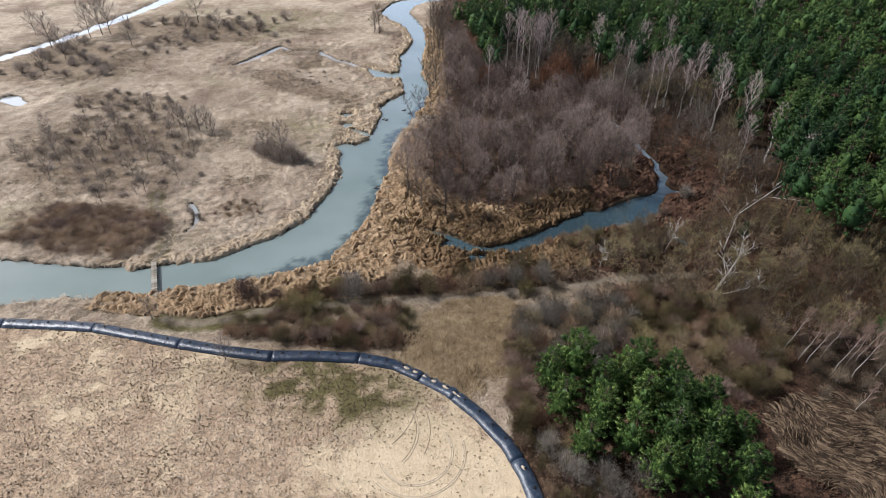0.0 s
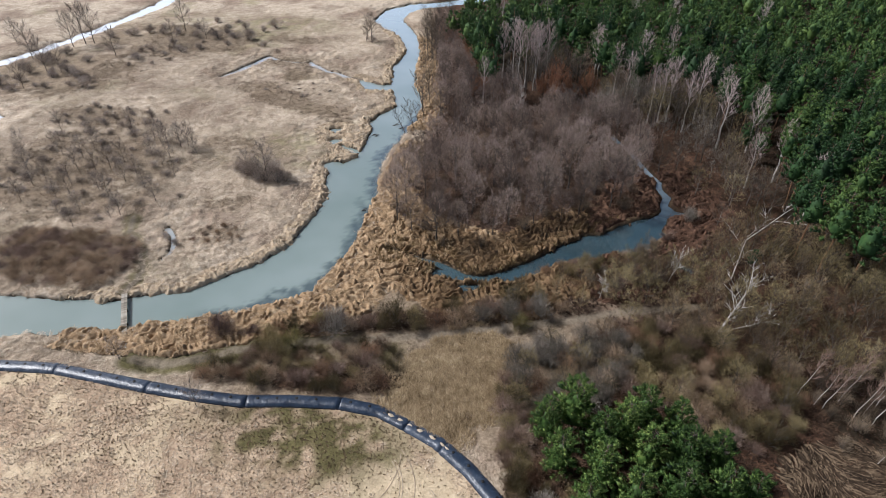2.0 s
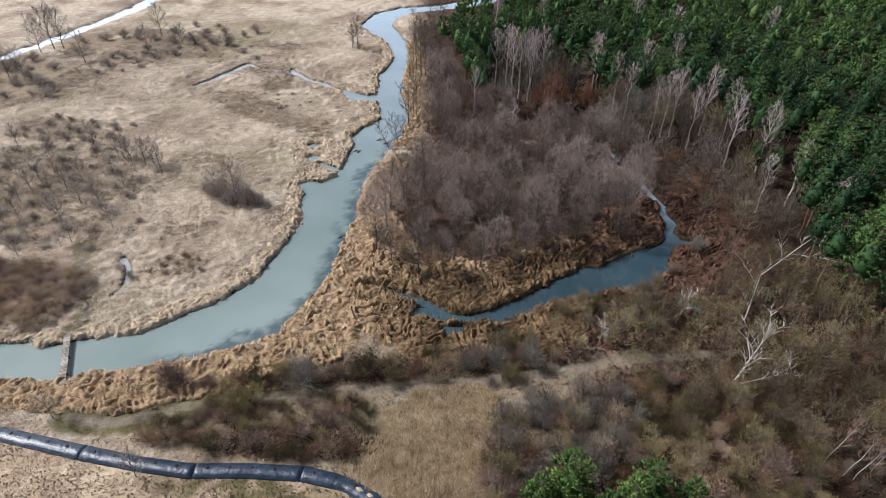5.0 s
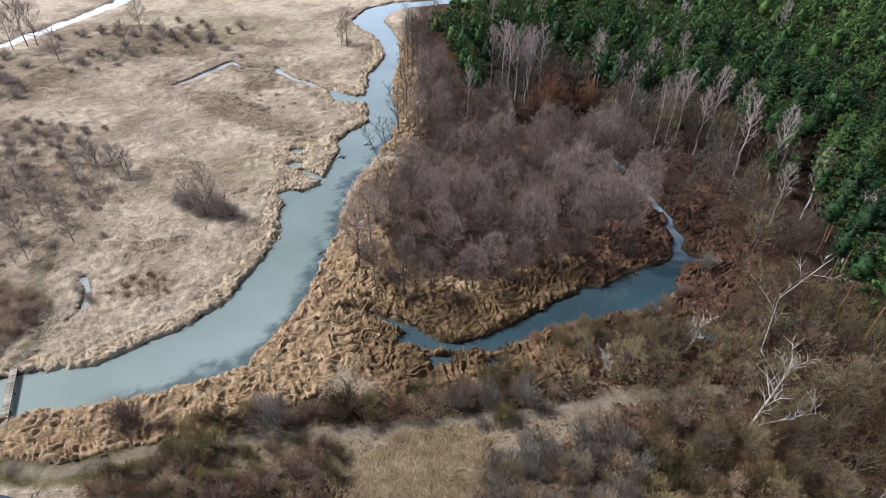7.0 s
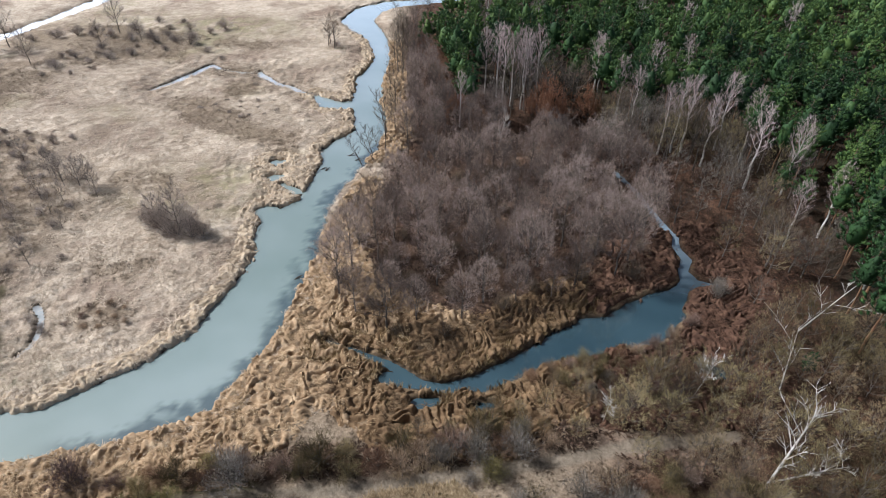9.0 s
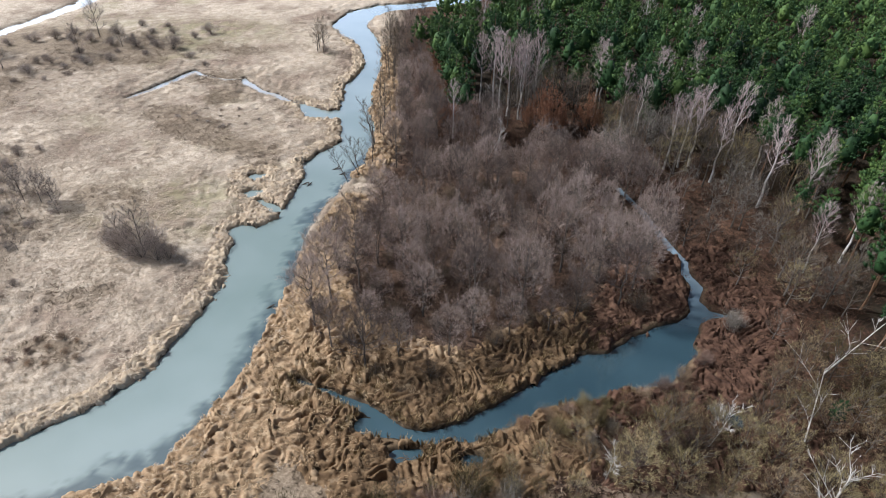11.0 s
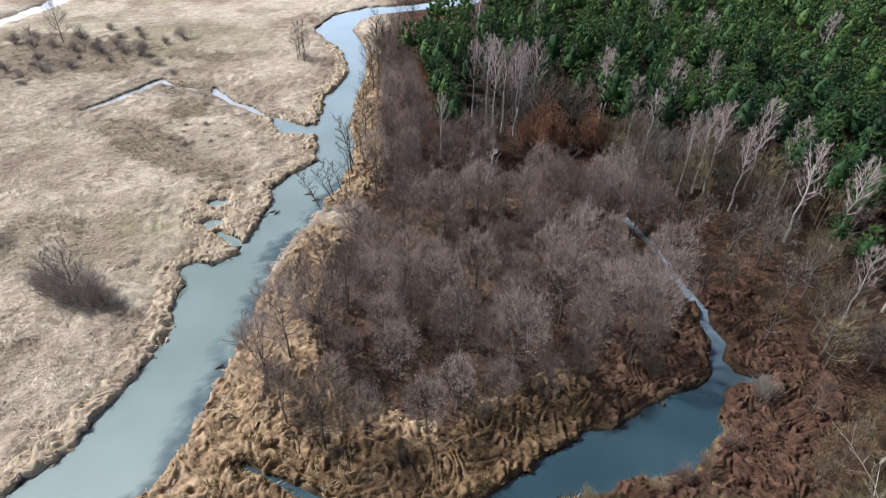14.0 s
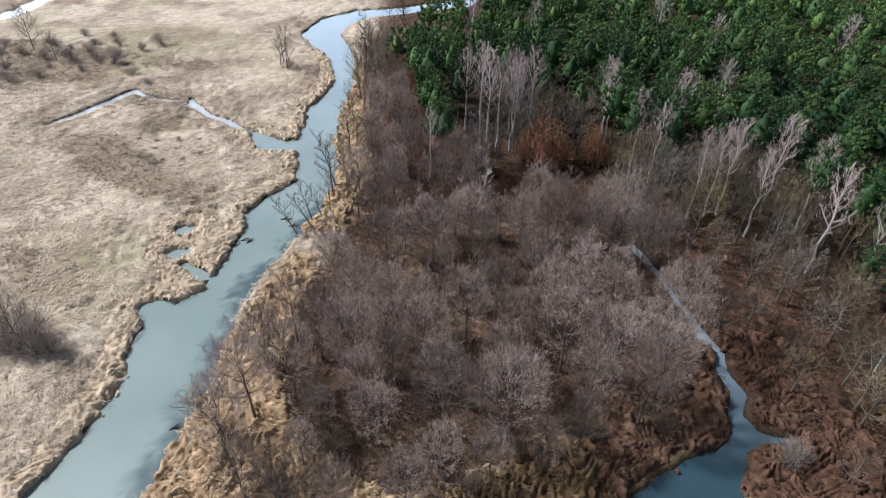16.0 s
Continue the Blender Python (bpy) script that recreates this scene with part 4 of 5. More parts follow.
def foliage(g, h, wide, low, foot, end, pads, size, blades, length, width):
    """A dark inner body of needles, ragged pads along the boughs round it, and sprays standing out of the pads: vertices and triangles."""
    n, half = len(foot), h * (1 - low) * 0.5
    taper = 0.78 - 0.36 * BODY[0][:, 2:]
    body = BODY[0] * g.uniform(0.6, 1.0, (len(BODY[0]), 1)) * np.concatenate([taper * wide * 0.75, taper * wide * 0.75, np.full_like(taper, half * 0.8)], 1) + (0, 0, h - half - 1.2)
    u = (np.arange(pads) + g.uniform(0.2, 0.8, (n, pads))) / pads * 0.55 + 0.5
    reach = np.linalg.norm(end - foot, axis=-1)
    c = foot[:, None] + (end - foot)[:, None] * u[..., None] + g.normal(0, 0.1, (n, pads, 3)) * np.clip(reach, 0.7, 1.6)[:, None, None]
    c, out = c.reshape(-1, 3), np.repeat(unit(end - foot), pads, 0)
    out = unit(out + (0, 0, 0.75))
    side = unit(np.cross(out, g.normal(0, 1, out.shape)))
    top = np.cross(side, out)
    k = len(c)
    sz = size * g.uniform(0.7, 1.25, k) * np.repeat(0.6 + 0.4 * reach / max(reach), pads)
    q = PAD[0][None] * g.uniform(0.5, 1.15, (k, 6, 1)) * sz[:, None, None]
    v = c[:, None] + out[:, None] * q[..., :1] * 1.3 + side[:, None] * q[..., 1:2] * 0.7 + top[:, None] * q[..., 2:] * 0.6
    d = unit(0.7 * out[:, None] + g.normal(0, 0.7, (k, blades, 3)) + (0, 0, 0.5))
    base = (c[:, None] + d * sz[:, None, None] * (0.5, 0.5, 0.3)).reshape(-1, 3)
    along = (d * length * g.uniform(0.6, 1.2, (k, blades, 1))).reshape(-1, 3)
    half_w = unit(np.cross(along, g.normal(0, 1, along.shape))) * (width / 2) * g.uniform(0.7, 1.3, (len(base), 1))
    spray = np.stack([base - half_w, base + half_w, base + along], 1).reshape(-1, 3)
    m = len(body)
    f = (PAD[1][None] + (np.arange(k) * 6)[:, None, None]).reshape(-1, 3) + m
    return np.concatenate([body, v.reshape(-1, 3), spray]), np.concatenate([BODY[1], f, np.arange(len(spray)).reshape(-1, 3) + m + k * 6])


def pine(name, label, seed, h, wide, low, whorls, per, pads, size, blades, length, width, mat, girth=0.17):
    g = np.random.default_rng(seed)
    root = thing(name, label, "pine tree")
    trunk, limbs = Shape(), Shape()
    axis = [Vector((g.uniform(-0.1, 0.1) * (i > 0), g.uniform(-0.1, 0.1) * (i > 0), h * 0.95 * i / 5 - (0.3 if i == 0 else 0))) for i in range(6)]
    trunk.tube(axis, [girth * (1.1 - 0.95 * i / 5) for i in range(6)], 7)
    part("trunk", trunk, PINE_BARK, root)
    foot, end = pine_boughs(g, h, wide, low, whorls, per)
    for f, e in zip(foot, end):
        f, e = Vector(f), Vector(e)
        limbs.tube([f, f.lerp(e, 0.3) - Vector((0, 0, 0.08)), f.lerp(e, 0.52)], [0.05, 0.035, 0.012], 3)
    ob = child("crown", quick_mesh("crown", *foliage(g, h, wide, low, foot, end, pads, size, blades, length, width), mat), root, "crown of green needle tufts")
    part("branchwork", limbs, BARK, ob)
    return root


def at(x, y, turn=0.0, scale=1.0, tall=1.0, sink=0.1):
    return Matrix.Translation((x, y, place(x, y) - sink)) @ Matrix.Rotation(turn, 4, "Z") @ Matrix.Diagonal((scale, scale, scale * tall, 1))


class Planter:
    """Puts the first one of each variant where it is wanted and copies it after that."""

    def __init__(self, variants, group, seed):
        self.makers, self.group, self.rng, self.made, self.count = variants, group, random.Random(seed), [], 0

    def put(self, x, y, scale=1.0, tall=1.0, turn=None):
        m = at(x, y, self.rng.uniform(0, 6.28) if turn is None else turn, scale, tall)
        k = self.count % len(self.makers)
        self.count += 1
        if len(self.made) <= k:
            ob = self.makers[k]()
            tagged(ob, group=self.group)
            ob.matrix_basis = m
            self.made.append((ob, scale, tall))
            return ob
        src = self.made[k][0]
        ob = copy_thing(src, Matrix.Identity(4))
        ob.matrix_basis = m
        return ob


def within(x, y, poly):
    hit = False
    for (x0, y0), (x1, y1) in zip(poly, poly[1:] + poly[:1]):
        if (y0 > y) != (y1 > y) and x < (x1 - x0) * (y - y0) / (y1 - y0) + x0:
            hit = not hit
    return hit


def spread_in(poly, gap, seed, tries=6000, limit=2000, clear=0.8):
    """Places at least a gap apart inside an outline, off the water."""
    rng = random.Random(seed)
    xs, ys = [p[0] for p in poly], [p[1] for p in poly]
    cand = [(rng.uniform(min(xs), max(xs)), rng.uniform(min(ys), max(ys))) for _ in range(tries)]
    r, p = shore([c[0] for c in cand], [c[1] for c in cand])
    cells, out = {}, []
    for (x, y), w in zip(cand, np.minimum(r, p)):
        if w < clear or not within(x, y, poly):
            continue
        i, j = int(x // gap), int(y // gap)
        if any((x - u) ** 2 + (y - v) ** 2 < gap * gap for a in (-1, 0, 1) for b in (-1, 0, 1) for u, v in cells.get((i + a, j + b), ())):
            continue
        cells.setdefault((i, j), []).append((x, y))
        out.append((x, y))
        if len(out) >= limit:
            break
    return out


# alder carr between river and pond
ALDERS = Planter([lambda s=s: bare_tree("alder_tree", "leafless purple-grey alder in the dense wet thicket", s, 10.4, 2.9, 0.13, 18, 5000, dome=0.6, twig_w=0.03) for s in range(5)]
                 + [lambda s=s: bare_tree("alder_tree", "leafless purple-grey alder in the dense wet thicket", s, 9.6, 2.5, 0.1, 15, 4300, stems=2, dome=0.45, twig_w=0.03) for s in (21, 22)], "alders in the carr", 1)
CARR = [(-27, 106), (-27.5, 116), (-25, 124), (-20, 133), (-13, 138), (2, 141), (13, 138), (16.5, 127), (16, 117), (13.5, 111), (5, 106.5), (-1, 102), (-8, 95), (-17, 93), (-24, 95), (-27, 100)]
rng = random.Random(5)
for x, y in spread_in(CARR, 4.15, 11):
    dip = math.exp(-(((x + 5) / 7) ** 2 + ((y - 131) / 6) ** 2))
    ALDERS.put(x, y, rng.uniform(0.66, 1.2) * (1 - 0.45 * dip))
for x, y in spread_in([(-24, 139), (-24, 150), (-18, 157), (0, 157), (13, 150), (17, 138), (2, 141), (-13, 138)], 3.6, 14):
    if x < -9 or x > 7 or y < 147:
        ALDERS.put(x, y, rng.uniform(0.5, 0.9))
THICKET = Planter([lambda s=s: bare_bush("thicket_bush", "dark leafless bush under the alders", s, 3.2, 1.7, 13, 1500, TWIG_DARK) for s in range(3)], "bushes in the carr", 2)
for x, y in spread_in(CARR, 5.5, 12):
    THICKET.put(x, y, rng.uniform(0.7, 1.2))

# pine forest
spots = spread_in(FOREST, 4.4, 21, 24000, 1900, 6)
spots.sort(key=lambda q: math.hypot(q[0] - 12, q[1] - 120))
PINES = Planter([lambda s=s: pine("pine_tree", "tall green pine at the forest edge", s, 14.5, 2.6, 0.46, 8, 6, 2, 0.46, 18, 0.48, 0.085, NEEDLE_FAR) for s in range(4)], "pines of the forest", 3)
for x, y in spots[:190]:
    PINES.put(x, y, rng.uniform(0.8, 1.16))


def far_pines(spots):
    g = np.random.default_rng(8)
    rows, wood, count = [], [], 0
    for x, y in spots:
        h = 14.5 * g.uniform(0.74, 1.18)
        wide = 2.55 * g.uniform(0.8, 1.2)
        foot, end = pine_boughs(g, h, wide, 0.58, 6, 6)
        v, f = foliage(g, h, wide, 0.58, foot, end, 1, 0.62, 17, 0.62, 0.13)
        rows.append((v + (x, y, 0), f + count))
        count += len(v)
        wood.append([[x - 0.13, y, 0], [x + 0.13, y, 0], [x, y, h], [x, y - 0.13, 0], [x, y + 0.13, 0], [x, y, h]])
    v, f = [np.concatenate(q) for q in zip(*rows)]
    forest = tagged(new("pine_forest", quick_mesh("pine_forest", v, f, NEEDLE_FAR)), "dense dark green pine forest stretching away", "forest", kind="stuff")
    t = np.array(wood).reshape(-1, 3)
    child("trunks", quick_mesh("trunks", t, np.arange(len(t)).reshape(-1, 3), PINE_BARK), forest)


far_pines(spots[190:])
for x, y, k in ((-17.8, 157.6, 0.9), (-19.6, 159.2, 0.82), (-23, 168, 0.95), (-21, 165, 0.9), (16.5, 160.5, 0.68), (38, 136, 0.62), (40.5, 133, 0.66), (-26, 178, 0.9), (-22, 171, 0.8), (-29, 186, 0.95), (33, 96, 0.35), (47, 74, 0.5)):
    PINES.put(x, y, k)

# near stand of pines beside the sandy field
NEAR = Planter([lambda s=s: pine("young_pine", "bushy bright green pine in a small stand", s, 9.0, 2.5, 0.14, 11, 6, 3, 0.44, 26, 0.38, 0.065, NEEDLE) for s in range(3)], "stand of young pines", 4)
for x, y, k in ((6.2, 59.5, 1.04), (3.2, 57.5, 0.82), (9.5, 56.5, 0.9), (14.3, 61, 0.88), (12.2, 58.5, 0.9), (18, 60, 0.85), (5, 53, 0.85), (9.5, 52, 0.95), (14.5, 55, 0.95), (18.5, 55.5, 0.95), (22, 56.5, 0.85), (13, 49.5, 0.95), (17.5, 50.5, 1.0), (22, 51.5, 0.95), (25.2, 52.5, 0.8), (8, 48, 0.8), (20, 46.5, 1.0), (25, 47, 0.95), (16, 46, 0.9), (24, 42, 0.9)):
    NEAR.put(x, y, k)

# birches, oaks and single trees
BIRCHES = Planter([lambda s=s: bare_tree("birch_tree", "leafless birch with white trunk and pinkish twigs", s, 15.0, 2.3, 0.2, 15, 1900, 0.45, 1.5, BIRCH, BIRCH_TWIG, 0.03, dome=0.25) for s in (31, 32, 33)], "birches", 5)
for x, y, k in ((-12.5, 168.5, 1.1), (-10.5, 166.8, 1.05), (-8, 165.4, 1.1), (-7.4, 165.2, 1.15), (-5.4, 171, 1.1), (-19.5, 154.1, 0.8), (-14, 171, 1.1), (-9, 172, 1.05), (-17, 172, 1), (34.1, 141.1, 1.05), (35, 151, 1), (27.5, 148, 0.95), (20, 151, 0.95),
                (22.5, 152, 1), (24.5, 153, 1.05), (12, 163, 0.95), (15, 160, 0.9), (37.2, 124.5, 0.8), (31, 155, 1.05), (40, 140, 1), (43, 128, 0.9), (18, 166, 1.1), (25, 172, 1.1), (8, 172, 1), (46, 116, 0.85)):
    BIRCHES.put(x, y, k)
for x, y in spread_in(FOREST, 10.5, 77, 4000, 45, 6):
    if y < 235 and x < 105:
        BIRCHES.put(x, y, rng.uniform(0.95, 1.15))
SLIM = Planter([lambda s=s: bare_tree("slim_birch", "slim leaning white birch with reddish twigs", s, 8.0, 1.1, 0.05, 10, 1100, 0.42, 1.6, BIRCH, TWIG_PINK, 0.03, lean=(1.6, 0.6), dome=0.35) for s in (41, 42)], "slim birches by the woods", 6)
for x, y, k in ((34.7, 70.9, 1), (36.3, 69.6, 0.9), (37.3, 69.3, 1), (39.5, 70.8, 1.1), (40.6, 68.4, 1.1), (41.9, 69.2, 1), (42.6, 67.8, 1.1), (41.2, 61.8, 0.7), (44, 71, 1), (46, 69, 1)):
    SLIM.put(x, y, k, turn=0.3 * (x % 1 - 0.5))
OAKS = Planter([lambda s=s: bare_tree("bare_oak", "leafless grey-brown tree at the forest edge", s, 9.5, 3.0, 0.15, 16, 2000, 0.24, 0.85, BARK, (TWIG_DARK, TWIG_OLIVE, TWIG_PALE)[s % 3], 0.03, dome=0.3) for s in (51, 52, 53)], "bare trees along the forest edge", 7)
for x, y in spread_in([(-14, 160), (-6, 172), (14, 164), (30, 164), (40, 148), (44, 128), (40, 110), (33, 118), (29, 136), (12, 148), (2, 156)], 2.9, 31):
    if math.hypot((x + 1) / 1.2, y - 157.5) > 7 and not (x > 22 and y < 145 and rng.random() < 0.6):
        OAKS.put(x, y, rng.uniform(0.6, 1.15))
for x, y, k in ((8.8, 139.8, 1.15), (20.8, 126.5, 0.8), (27.3, 119.2, 0.65), (24.7, 129.1, 0.6), (36.1, 123.5, 0.9), (33, 116, 0.75), (31, 127, 0.7), (29, 134, 0.8), (35, 131, 0.8), (38, 117, 0.8), (30, 109, 0.55), (34.5, 107, 0.65), (26, 137, 0.7), (28, 124, 0.5)):
    OAKS.put(x, y, k)
BANKS = Planter([lambda s=s: bare_tree("bank_alder", "dark leafless alder on the river bank", s, 9.0, 2.3, 0.12, 13, 1000, 0.25, 0.9, BARK, TWIG_DARK, 0.026, dome=0.15) for s in (61, 62, 63)], "alders along the river bank", 8)
LEANING = Planter([lambda s=s, d=d: bare_tree("leaning_alder", "dark leafless alder leaning over the river", s, 8.0, 1.7, 0.12, 13, 750, 0.3, 0.8, BARK, BARK, 0.024, lean=d, dome=0.1) for s, d in ((64, (-2.2, 0.5)), (65, (-3.0, -0.3)))], "alders leaning over the river", 15)
for x, y, k in ((-33.3, 148, 1.1), (-34.6, 135.6, 0.85), (-33.4, 138.4, 0.8), (-32.8, 136.6, 0.75), (-32.4, 139.6, 0.7)):
    LEANING.put(x, y, k, turn=0.15 * (y % 3 - 1))
for x, y, k in ((-38.6, 181.5, 1.4), (-39.6, 180, 1.3), (-37.5, 183, 1.3), (-36, 176, 1.1), (-60.9, 194.6, 0.95), (-62.5, 195.5, 0.85), (-46.5, 206, 1), (-43.4, 201, 1), (-44.9, 221, 1.1), (-42.6, 226, 1.1), (-60, 192, 0.8), (-62, 193, 0.7), (-39, 214, 1), (-36, 192, 1)):
    BANKS.put(x, y, k)
for x, y in spread_in([(-35.5, 142), (-35, 152), (-38.5, 164), (-41.5, 178), (-42.5, 192), (-46, 204), (-40, 206), (-37, 178), (-32, 152), (-31, 140)], 3.4, 34, clear=0.9):
    BANKS.put(x, y, rng.uniform(0.65, 1.15))
for x, y in spread_in([(-31, 138), (-31, 152), (-36, 175), (-42, 196), (-38, 200), (-28, 175), (-22, 152), (-24, 140)], 3.6, 33, clear=5.5):
    ALDERS.put(x, y, rng.uniform(0.7, 1.0))
BEECH = Planter([lambda s=s: bare_bush("beech_bush", "young beech keeping rust-brown dry leaves", s, 5.2, 2.6, 20, 900, LEAF, 0.05, "bush", 6) for s in (71, 72)], "rusty beeches", 9)
for x, y, k in ((-2, 162, 1.6), (-5.4, 162.6, 0.9), (0.9, 161, 1.0), (-26, 170.7, 1.25), (-35.2, 190, 1.5), (5.8, 163.6, 1.2), (8, 164, 0.7), (-31, 183, 1.2), (-29, 181, 0.9), (-40, 204, 0.9), (-20.5, 160, 0.9), (-22.5, 159, 0.8)):
    BEECH.put(x, y, k, 1.4)

# bushes and young trees round the track
GREY = Planter([lambda s=s: bare_bush("grey_bush", "leafless pale grey willow bush", s, 3.2, 1.8, 15, 2200, TWIG_PALE) for s in (91, 92)], "grey willow bushes", 11)
BROWN = Planter([lambda s=s: bare_bush("brown_bush", "leafless russet brown bush by the dirt track", s, 2.4, 1.7, 14, 1900, (TWIG_RED, TWIG_TAN, TWIG_PINK)[s % 3]) for s in (81, 82, 83)]
                + [lambda s=s: bare_bush("brown_bush", "leafless olive brown bush by the dirt track", s, 2.8, 1.6, 14, 1900, TWIG_OLIVE) for s in (84, 85)], "bushes along the track", 10)
for x, y in spread_in([(-37, 66), (-36, 68.2), (-27, 72), (-10, 77.5), (2, 82.5), (5, 80.5), (-4, 77), (-16, 72.6), (-28, 68.8), (-35, 66.3)], 2.0, 41):
    (GREY if rng.random() < 0.16 else BROWN).put(x, y, rng.uniform(0.9, 1.7))
for x, y in spread_in([(-42, 57.3), (-41, 61), (-37, 63), (-28, 66.2), (-19, 68.6), (-17.5, 66), (-18.5, 60), (-28, 58.6)], 1.9, 42):
    BROWN.put(x, y, rng.uniform(0.75, 1.3))
for x, y in spread_in([(1, 46), (-3, 58), (-3, 66), (0, 72), (16, 79), (32, 79), (36, 72), (32, 62), (27, 60), (10, 64), (0.5, 58)], 1.75, 43):
    (BROWN if x > 14 or x * 0.6 + y < 62 or rng.random() < 0.45 else GREY).put(x, y, rng.uniform(0.75, 1.4))
for x, y, k in ((2, 69, 0.9), (4.5, 71, 1), (7.5, 69.5, 1.1), (9.5, 67, 1.1), (10.5, 64.5, 1), (8.5, 63, 0.9), (4, 47.5, 1.2), (10.5, 46, 1.1), (7.5, 44.5, 1.1), (22.5, 58.5, 1.1), (7.5, 73.5, 0.8), (-4, 74.5, 0.6), (22, 96, 0.8),
                (10, 91, 0.7), (8, 89, 0.6), (25.5, 110.5, 1.1), (1, 73, 0.9), (12, 68, 1)):
    GREY.put(x, y, k)
for x, y, k in ((1, 89.5, 0.7), (3.2, 91.2, 0.8), (5.4, 92.4, 0.7), (7.2, 93.8, 0.8), (9.4, 94.2, 0.7), (11.6, 95.2, 0.8), (13.8, 96.6, 0.7), (16, 98.4, 0.8), (4.5, 89.5, 0.9), (9, 91.5, 1.0), (13, 93.5, 1.0), (18.5, 100, 0.9), (21, 103, 0.9)):
    BROWN.put(x, y, k, 1.2)
PLUM = Planter([lambda: bare_bush("plum_bush", "dense dark plum-brown leafless bush beside the path", 86, 2.6, 2.0, 16, 3200, TWIG_PLUM)], "plum-brown bushes", 17)
for x, y, k in ((-43.8, 66.0, 1.35), (-39, 66.5, 0.7), (12.5, 88, 0.9), (16, 90, 1.1), (18.5, 91, 0.9)):
    PLUM.put(x, y, k)
LIME = Planter([lambda s=s: bare_bush("willow_bush", "leafless yellowish-green willow bush by the track", s, 3.4, 1.7, 16, 2600, (TWIG_LIME, TWIG_OLIVE)[s % 2]) for s in (88, 87)], "yellow-green willows", 18)
for x, y, k in ((-1.7, 75.6, 1.05), (-34.5, 64.2, 1.2), (-30.3, 70.4, 0.95), (-36.3, 63.6, 1.0), (-32.4, 65.4, 1.15), (29.5, 76.5, 0.9), (1.5, 60, 0.6), (31, 75, 1.0), (27.5, 74.6, 0.8)):
    LIME.put(x, y, k)
for x, y in spread_in([(5.5, 38), (3.5, 45), (0, 50), (-3, 56), (1, 58), (6, 53), (8, 46), (12, 42), (13, 36)], 1.75, 48):
    BROWN.put(x, y, rng.uniform(0.6, 1.05))
for x, y, k in ((6.2, 45, 1.35), (10.5, 44, 1.15), (14.5, 45.6, 1.35), (12, 43, 1.1), (22.3, 58.2, 1.2), (20.8, 59.2, 1.0)):
    GREY.put(x, y, k)
YOUNG = Planter([lambda s=s: bare_tree("young_tree", "leafless olive-brown young tree in the scrub", s, 5.0, 2.2, 0.06, 14, 2600, 0.16, 1.0, BARK, (TWIG_OLIVE, TWIG_UMBER, TWIG_OLIVE)[s % 3], 0.028) for s in (101, 102, 103)], "young trees in the scrub", 12)
for x, y in spread_in([(10, 84), (14, 92), (24, 94), (28, 102), (40, 106), (62, 106), (62, 72), (46, 72), (30, 74), (16, 78)], 3.2, 44):
    YOUNG.put(x, y, rng.uniform(0.7, 1.25))
for x, y in spread_in([(-2, 60), (0, 72), (16, 79), (32, 79), (36, 72), (30, 62), (10, 65)], 4.2, 46):
    YOUNG.put(x, y, rng.uniform(0.45, 0.85))
for x, y in spread_in([(38, 62), (36, 72), (46, 78), (58, 76), (58, 62), (48, 58)], 2.6, 47):
    THICKET.put(x, y, rng.uniform(0.7, 1.2))
for x, y in spread_in([(-12, 78), (-4, 82), (6, 90), (12, 94), (18, 94), (10, 84), (2, 80)], 2.6, 45):
    YOUNG.put(x, y, rng.uniform(0.4, 0.75))

# bushes on the left meadow
LONE = Planter([lambda s=s: bare_tree("meadow_tree", "small leafless grey tree on the meadow", s, 6.0, 1.9, 0.07, 13, 1700, 0.2, 1.0, BARK, TWIG_MIST, 0.028) for s in (121, 122)], "small trees on the meadow", 14)
MEADOW = Planter([lambda s=s: bare_bush("meadow_bush", "leafless purple-brown bush on the meadow", s, 2.4, 2.0, 15, 2000, TWIG_MIST) for s in (111, 112)], "bushes on the meadow", 13)
SCRUB = Planter([lambda s=s: bare_bush("willow_scrub", "low leafless reddish-brown willow scrub on the river bank", s, 2.4, 1.8, 15, 2000, (TWIG_TAN, TWIG_TAN, TWIG_PINK)[s % 3]) for s in (113, 114, 115)], "willow scrub on the bank", 16)
for x, y in spread_in([(-92, 71), (-90, 82), (-76, 84), (-67, 83), (-66, 76), (-67, 72), (-78, 70)], 1.45, 51):
    SCRUB.put(x, y, rng.uniform(0.75, 1.1), 0.6)
for x, y in spread_in([(-60, 86), (-60, 90), (-54, 91), (-52, 88), (-55, 86)], 1.9, 52):
    SCRUB.put(x, y, rng.uniform(0.3, 0.5))
for x, y in spread_in([(-110, 95), (-112, 118), (-90, 122), (-76, 118), (-74, 92), (-82, 86)], 4.4, 53):
    MEADOW.put(x, y, rng.uniform(0.5, 1.1), 0.7)
for x, y in spread_in([(-112, 96), (-114, 120), (-92, 124), (-74, 119), (-72, 92), (-82, 84)], 6.0, 57):
    LONE.put(x, y, rng.uniform(0.45, 0.85))
for x, y in spread_in([(-118, 122), (-112, 132), (-92, 132), (-96, 122)], 3.0, 54):
    MEADOW.put(x, y, rng.uniform(0.5, 0.8))
for x, y, k in ((-69.1, 97.6, 0.6), (-65, 148, 0.5), (-60.5, 193, 1), (-91, 182, 0.9), (-85, 178, 0.6), (-62, 84.5, 0.6), (-65, 85.5, 0.5), (-119, 178, 0.9), (-125, 170, 0.8), (-137, 148, 1), (-133, 140, 0.9)):
    MEADOW.put(x, y, k)
